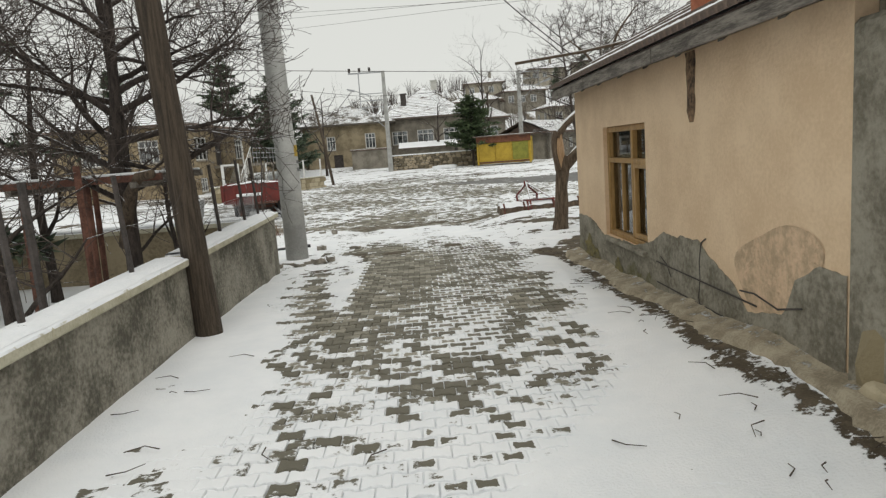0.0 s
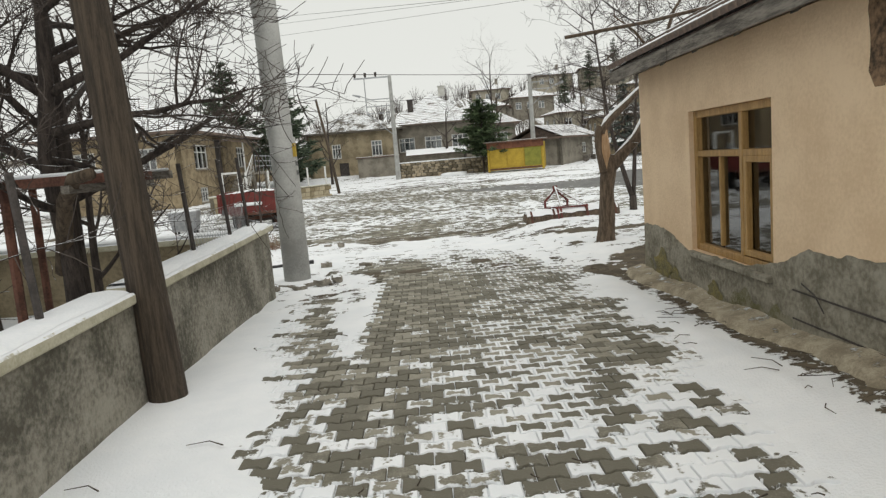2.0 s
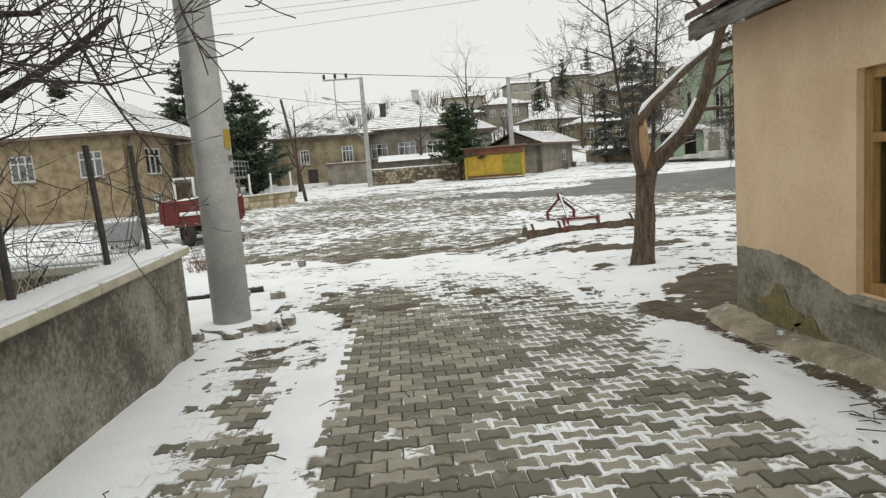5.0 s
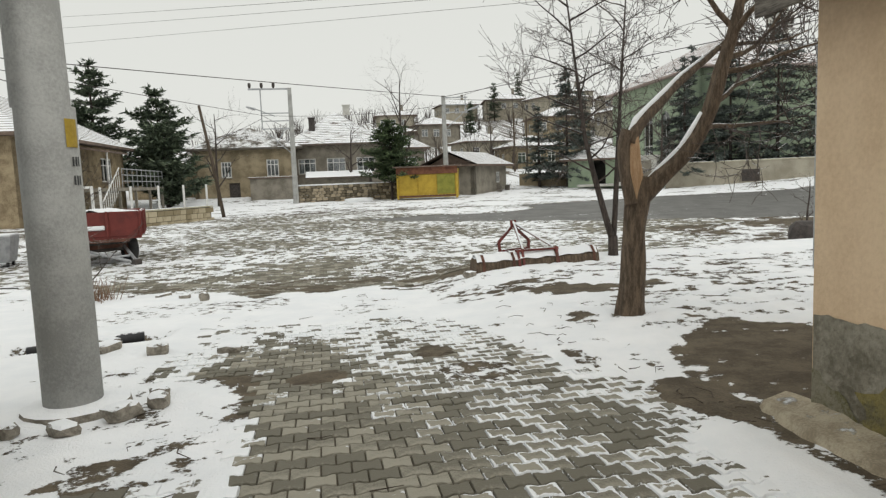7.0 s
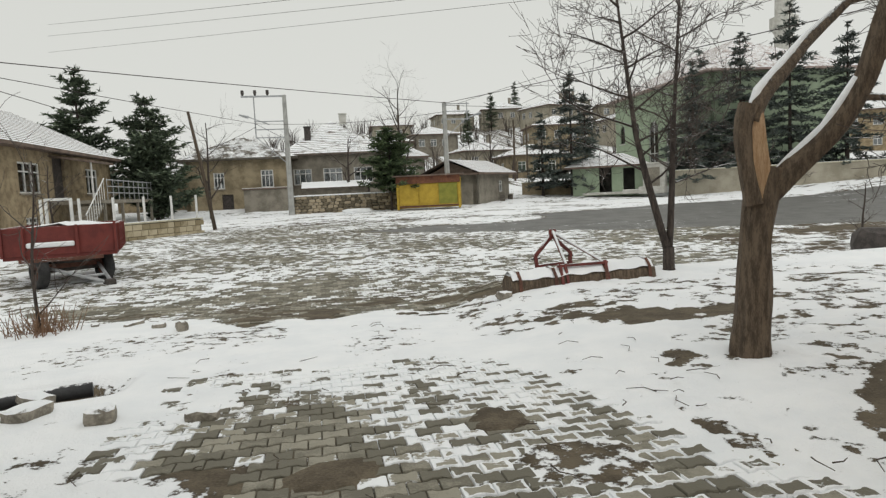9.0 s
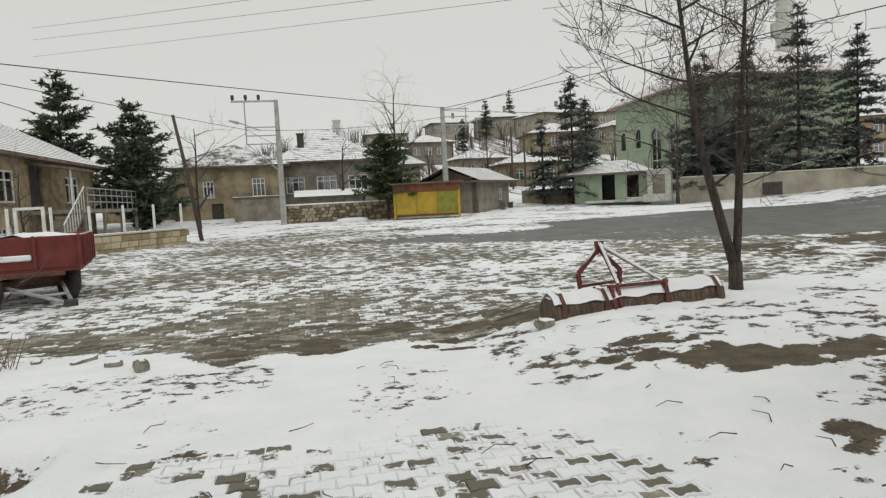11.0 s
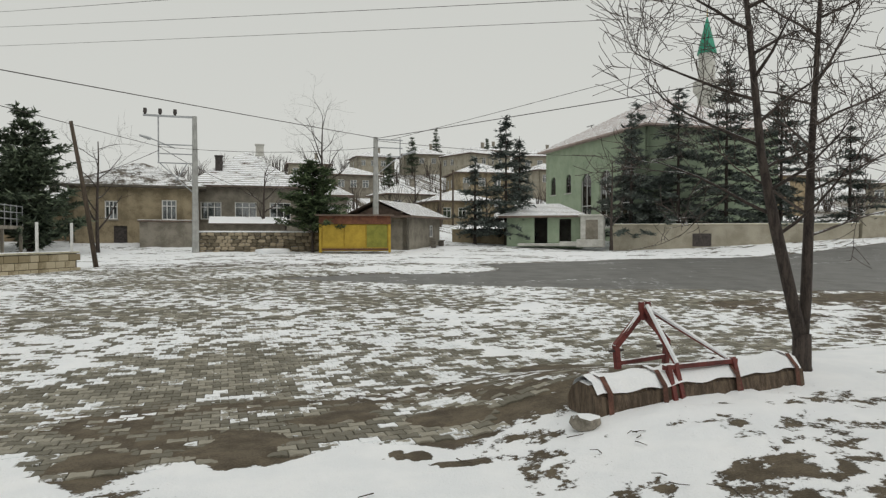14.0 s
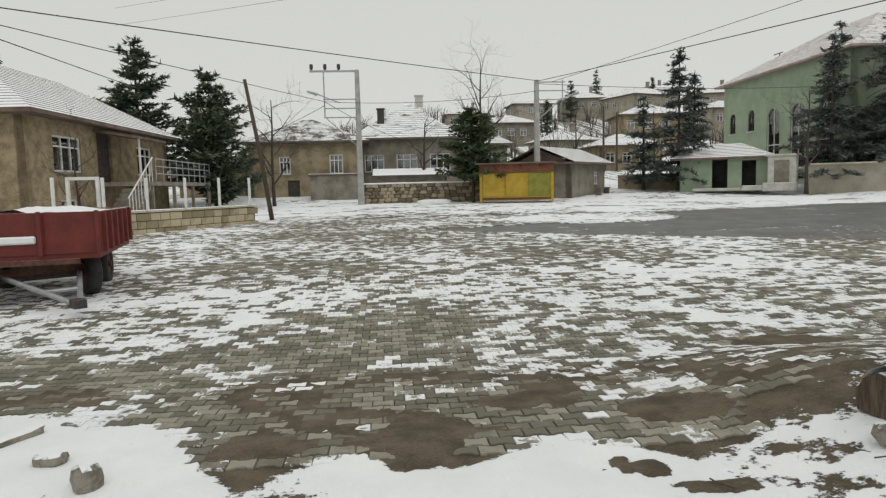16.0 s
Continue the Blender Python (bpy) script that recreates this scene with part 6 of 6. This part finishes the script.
for k in range(160):
    a, q = rb.uniform(0, math.tau), rb.uniform(0, 0.45)
    x, y = -4.0 + math.cos(a) * q, 16.85 + math.sin(a) * q
    z = ground_z(x, y)
    sc.tube([(x, y, z), (x + rb.uniform(-0.15, 0.15), y + rb.uniform(-0.15, 0.15), z + rb.uniform(0.08, 0.4))], [0.006, 0.003], 3, False)
solid("dry_scrub", sc, mat("dry_brown_stalks", (0.12, 0.06, 0.03), (0.24, 0.14, 0.08), 9, 50), pose(0, 0, 0), "dry brown scrub stalks poking from the snow", "plant", kind="stuff")


wood, rw_ = Geo(), random.Random(17)
for k in range(230):
    x, y = rw_.uniform(-45, 85), rw_.uniform(74, 165)
    z, h = ground_z(x, y), rw_.uniform(1.6, 4.6)
    for j in range(13):
        a, e = rw_.uniform(0, math.tau), rw_.uniform(0.1, 0.55)
        wood.tube([(x + math.cos(a) * 0.3, y + math.sin(a) * 0.3, z - 0.1), (x + math.cos(a) * h * e * 0.5, y + math.sin(a) * h * e * 0.5, z + h * 0.55), (x + math.cos(a + 0.4) * h * e, y + math.sin(a + 0.4) * h * e, z + h * rw_.uniform(0.7, 1.0))], [0.05, 0.035, 0.02], 3, False)
solid("hillside_scrub", wood, TWIG, pose(0, 0, 0), "leafless brown scrub scattered over the snowy hillside", "scrub", kind="stuff")


# ---- power poles and lines ----
def power_pole(m, h, label, arm):
    o = thing("power_pole", m, label, "pole", "concrete power poles")
    part("shaft", Geo().tube([(0, 0, -0.3), (0, 0, h)], [0.2, 0.13], 6), CONCRETE, o)
    if arm:
        part("crossarm", Geo().box(-1.25, 0, h - 0.06, 2.7, 0.1, 0.1), GALV, o)
        for x in (-2.5, -1.75, -1.0):
            part("insulator", Geo().tube([(x, 0, h), (x, 0, h + 0.12), (x, 0, h + 0.32)], [0.05, 0.10, 0.09], 8), DARK_IRON, o)
        part("drop_rod", Geo().tube([(-1.85, 0, h - 0.1), (-1.85, 0, h - 2.6)], 0.04, 5), GALV, o)
        for z in (1.6, 2.1, 2.6):
            part("bracket", Geo().box(-0.95, 0, h - z, 1.9, 0.07, 0.06), GALV, o)
        for a, b in (((-1.8, 0, h - 2.6), (-0.1, 0, h - 4.2)), ((-0.4, 0, h - 2.6), (-1.0, 0, h - 3.6))):
            part("brace", Geo().tube([a, b], 0.03, 5), GALV, o)
        part("street_lamp", Geo().tube([(-1.0, 0, h - 1.8), (-2.3, -0.3, h - 1.3)], 0.03, 5).tube([(-2.2, -0.3, h - 1.36), (-2.75, -0.4, h - 1.2)], [0.09, 0.05], 6), GALV, o)
    else:
        for z in (0.12, 0.6, 1.1):
            part("bracket", Geo().box(0.8, 0, h - z, 1.7, 0.07, 0.06), GALV, o)
        part("drop_rod", Geo().tube([(1.5, 0, h), (1.5, 0, h - 1.2)], 0.035, 5), GALV, o)
        part("brace", Geo().tube([(1.4, 0, h - 1.1), (0.1, 0, h - 2.2)], 0.03, 5), GALV, o)
        part("street_lamp", Geo().tube([(1.6, 0, h - 1.0), (2.4, -0.2, h - 0.75)], [0.04, 0.09], 6), GALV, o)


power_pole(pose(-2.08, 50.57, ground_z(-2, 50.5)), 7.5, "grey concrete power pole with a steel crossarm", True)
power_pole(pose(8.0, 50.2, ground_z(8, 50.2)), 6.8, "grey concrete power pole with side brackets", False)


def wire(name, a, b, sag, r=0.02, label="black overhead cable sagging between poles"):
    a, b = Vector(a), Vector(b)
    pts = [a.lerp(b, k / 20) - Vector((0, 0, sag * 4 * (k / 20) * (1 - k / 20))) for k in range(21)]
    solid(name, Geo().tube(pts, r, 5), DARK_IRON, pose(0, 0, 0), label, "cable", "overhead cables")


P2, P1 = (8.1, 50.1, 7.05), (-3.9, 50.5, 6.1)
wire("cable", (-23.5, 19.4, 5.9), P2, 0.12, 0.018)
wire("cable", (-15.6, 19.2, 5.75), P1, 0.06, 0.014)
wire("cable", (-10.2, 20.0, 5.0), (-11.5, 43.5, 5.9), 0.0, 0.015)
wire("cable", P2, (21.6, 12.0, 6.1), 0.1, 0.018)
wire("cable", (8.9, 50.1, 7.0), (24.0, 16.0, 9.2), 0.1, 0.012)
wire("cable", P1, (8.0, 50.1, 6.5), 0.3, 0.013)
wire("cable", (8.0, 50.1, 6.9), (36.0, 55.0, 7.6), 0.4, 0.015)
wire("cable", P1, (1.1, 62.0, 4.6), 0.2, 0.015)
wire("cable", (-3.9, 50.5, 5.9), (-12.0, 58.0, 4.0), 0.3, 0.015)
for a, b in (((-19.19, 61.82, 12.98), (8.58, 33.66, 8.91)), ((-19.02, 61.63, 14.11), (3.18, 34.79, 9.17)), ((-18.89, 61.49, 14.9), (-1.53, 34.99, 9.18))):
    a, b = Vector(a), Vector(b)
    wire("cable", a, a.lerp(b, 1.9), 0.1, 0.009, "thin pale overhead wire high above the square")
wire("cable", (-2.1, 10.7, 8.6), (2.4, 8.9, 2.6), 0.5, 0.008, "thin service cable running down to the cottage roof")
for x, y, h in ((20.6, 76, 6.5), (23.0, 79, 6.0), (7.0, 63.0, 5.6)):
    solid("wooden_pole", Geo().tube([(0, 0, -0.3), (0, 0, h)], [0.12, 0.09], 7), DARK_POLE, pose(x, y, ground_z(x, y)), "dark wooden utility pole up the street", "pole", "street poles")

# ---- clutter ----
sp_ = thing("steel_post", pose(6.2, 13.9, ground_z(6.2, 13.9)), "thin galvanised steel post with a side arm standing in snow", "post")
part("post", Geo().tube([(0, 0, -0.1), (0, 0, 3.0)], 0.03, 8), GALV, sp_)
part("arm", Geo().tube([(-0.6, 0, 2.98), (0.3, 0, 3.0)], 0.02, 6), GALV, sp_)
skip = thing("waste_bin", pose(-8.0, 23.0, ground_z(-8, 23), 0, 0, 8) @ Matrix.Scale(0.72, 4), "galvanised steel waste container with a snowy lid", "bin")
part("tub", Geo().add([(-0.5, -0.4, 0.15), (0.5, -0.4, 0.15), (0.5, 0.4, 0.15), (-0.5, 0.4, 0.15), (-0.62, -0.5, 1.0), (0.62, -0.5, 1.0), (0.62, 0.5, 1.0), (-0.62, 0.5, 1.0)], [(0, 3, 2, 1), (4, 5, 6, 7), (0, 1, 5, 4), (1, 2, 6, 5), (2, 3, 7, 6), (3, 0, 4, 7)]), GALV, skip, bev=0.02)
part("lid_snow", Geo().box(0, 0, 1.03, 1.2, 0.96, 0.06), SNOW, skip, bev=0.02)
for x in (-0.4, 0.4):
    for y in (-0.3, 0.3):
        part("castor", Geo().tube([(x - 0.03, y, 0.08), (x + 0.03, y, 0.08)], 0.08, 10), RUBBER, skip)
heap = stone_geo(1.9, 1.0, 0.5, 91)
solid("snow_heap", heap, SNOW, pose(2.0, 49.6, 0.30), "swept heap of snow by the stone wall", "snow heap", smooth=True)
tw_ = Geo()
rt = random.Random(99)
for k in range(170):
    x, y = rt.uniform(-2.1, 2.1), rt.uniform(1.5, 16)
    if k % 2:
        x = rt.uniform(1.5, 2.0)
    z = ground_z(x, y) + 0.035
    a, ln = rt.uniform(0, math.tau), rt.uniform(0.04, 0.22)
    tw_.tube([(x, y, z), (x + math.cos(a) * ln * 0.5, y + math.sin(a) * ln * 0.5, z + rt.uniform(0, 0.015)), (x + math.cos(a + 0.4) * ln, y + math.sin(a + 0.4) * ln, z)], [0.004, 0.003, 0.002], 4, False)
solid("fallen_twigs", tw_, DARK_POLE, pose(0, 0, 0), "small fallen twigs scattered on the snow", "twigs", kind="stuff")
# ---- pavers: bone-shaped blocks in running bond ----
PX, PY = 0.150, 0.124
bone = [(-0.5, -0.58), (-0.34, -0.58), (-0.16, -0.42), (0.16, -0.42), (0.34, -0.58), (0.5, -0.58), (0.5, 0.58), (0.34, 0.58), (0.16, 0.42), (-0.16, 0.42), (-0.34, 0.58), (-0.5, 0.58)]
bone = [(a * (PX - 0.006), b * (PY - 0.019)) for a, b in bone]
nb = len(bone)
lower = [(a, b, -0.03) for a, b in bone]
mid_ = [(a, b, 0.004) for a, b in bone]
upper = [(a * 0.955, b * 0.94, 0.010) for a, b in bone]
inner = [(a * 0.66, b * 0.60, 0.011) for a, b in bone]
pv = np.array(lower + mid_ + upper + inner)
rim_pv = np.repeat([1.0, 1.0, 1.0, 0.0], nb)
pf_ = [(i, (i + 1) % nb, nb + (i + 1) % nb, nb + i) for i in range(nb)] + [(nb + i, nb + (i + 1) % nb, 2 * nb + (i + 1) % nb, 2 * nb + i) for i in range(nb)] + [(2 * nb + i, 2 * nb + (i + 1) % nb, 3 * nb + (i + 1) % nb, 3 * nb + i) for i in range(nb)] + [tuple(range(3 * nb, 4 * nb))]
box_v = np.array([(a * 0.5 * (PX - 0.012), b * 0.5 * (PY - 0.012), c) for c in (-0.02, 0.009) for a, b in ((-1, -1), (1, -1), (1, 1), (-1, 1))])
box_f = [(4, 5, 6, 7), (0, 1, 5, 4), (1, 2, 6, 5), (2, 3, 7, 6), (3, 0, 4, 7)]
pr = np.random.RandomState(5)


def paver_places(x0, x1, y0, y1):
    rows = int((y1 - y0) / PY)
    cols = int((x1 - x0) / PX)
    j, i = np.meshgrid(np.arange(rows), np.arange(cols), indexing="ij")
    x = x0 + i * PX + (j % 2) * PX / 2
    y = y0 + j * PY
    return x.ravel(), y.ravel()


def joint_snow(x, y):
    """How much snow the joints hold."""
    lane_ = np.interp(x, [-0.6, 0.2], [0.10, 0.50]) * (0.35 + 0.9 * sstep(fbm(x * 0.9, y * 0.7, 51), 0.38, 0.56))
    return np.where(y < 15, lane_, 0.12)


def paver_field(name, x, y, shape, faces, parent, lift=0.0):
    n, k = len(x), len(shape)
    z = land(x, y) + lift + pr.uniform(-0.004, 0.003, n)
    v = shape[None, :, :] + np.stack([x, y, z], 1)[:, None, :]
    tilt = pr.uniform(-0.02, 0.02, (n, 2))
    tilt[:, 0] += (land(x + 0.05, y) - land(x - 0.05, y)) / 0.1
    tilt[:, 1] += (land(x, y + 0.05) - land(x, y - 0.05)) / 0.1
    v[:, :, 2] += shape[None, :, 0] * tilt[:, :1] + shape[None, :, 1] * tilt[:, 1:]
    me = bpy.data.meshes.new(name)
    me.from_pydata(v.reshape(-1, 3).tolist(), [], [tuple(q + o for q in f) for o in range(0, n * k, k) for f in faces])
    me.materials.append(PAVER)
    rim = rim_pv if k == len(rim_pv) else np.zeros(k)
    with_cover(me, ((cover(x, y) - 0.08)[:, None] + joint_snow(x, y)[:, None] * rim[None, :]).ravel())
    ob = new(name, me)
    ob.parent = parent
    return tagged(ob, kind="stuff")


lane = tagged(new("pavement"), "worn grey interlocking concrete pavers partly under snow", "pavement", kind="structure")
px_, py_ = paver_places(-1.75, 1.75, 1.0, 13.4)
keep = (cover(px_, py_) < 0.98) & ((px_ < 1.3) | ((py_ > 5) & (py_ < 10.6))) & ((px_ > -1.0) | (py_ < 9.3) | (py_ > 11.2))
px_, py_ = px_[keep], py_[keep]
near = (py_ > 7.6) & (py_ < 10.3) & (px_ > -1.0) & (px_ < 1.5)
near &= np.cumsum(near) <= 300
paver_field("pavers", px_[~near], py_[~near], pv, pf_, lane)
pme = bpy.data.meshes.new("paver")
pme.from_pydata(pv.tolist(), [], pf_)
pme.materials.append(PAVER_OB)
variants = []
for c in (0.0, 0.12, 0.25, 0.4, 0.6, 0.85):
    for jw in (0.08, 0.3, 0.55):
        q = pme.copy()
        with_cover(q, c + jw * rim_pv)
        variants.append((c, jw, q))
for x, y in zip(px_[near], py_[near]):
    c = float(cover(np.array([x]), np.array([y]))[0]) - 0.08
    jw = float(joint_snow(np.array([x]), np.array([y]))[0])
    q = min(variants, key=lambda e: abs(e[0] - c) + abs(e[1] - jw))[2]
    shared("paver", q, lane, pose(float(x), float(y), ground_z(x, y) + random.uniform(-0.003, 0.003), random.uniform(-0.8, 0.8), random.uniform(-0.8, 0.8)))
square = tagged(new("square_pavement"), "wide paved village square with melting snow patches", "pavement", kind="structure")
sx_, sy_ = paver_places(-7.5, 9.0, 16.4, 23.5)
ok = (cover(sx_, sy_) < 0.98) & (road_w(sx_, sy_) < 0.5) & ~((sx_ > 1.4) & (sy_ < 16.75 + 0.25 * (sx_ - 1.4)))
paver_field("pavers", sx_[ok], sy_[ok], pv, pf_, square)
sx_, sy_ = paver_places(-8.5, 12.0, 23.52, 36.0)
ok = (cover(sx_, sy_) < 0.98) & (road_w(sx_, sy_) < 0.5)
paver_field("far_pavers", sx_[ok], sy_[ok], box_v, box_f, square)
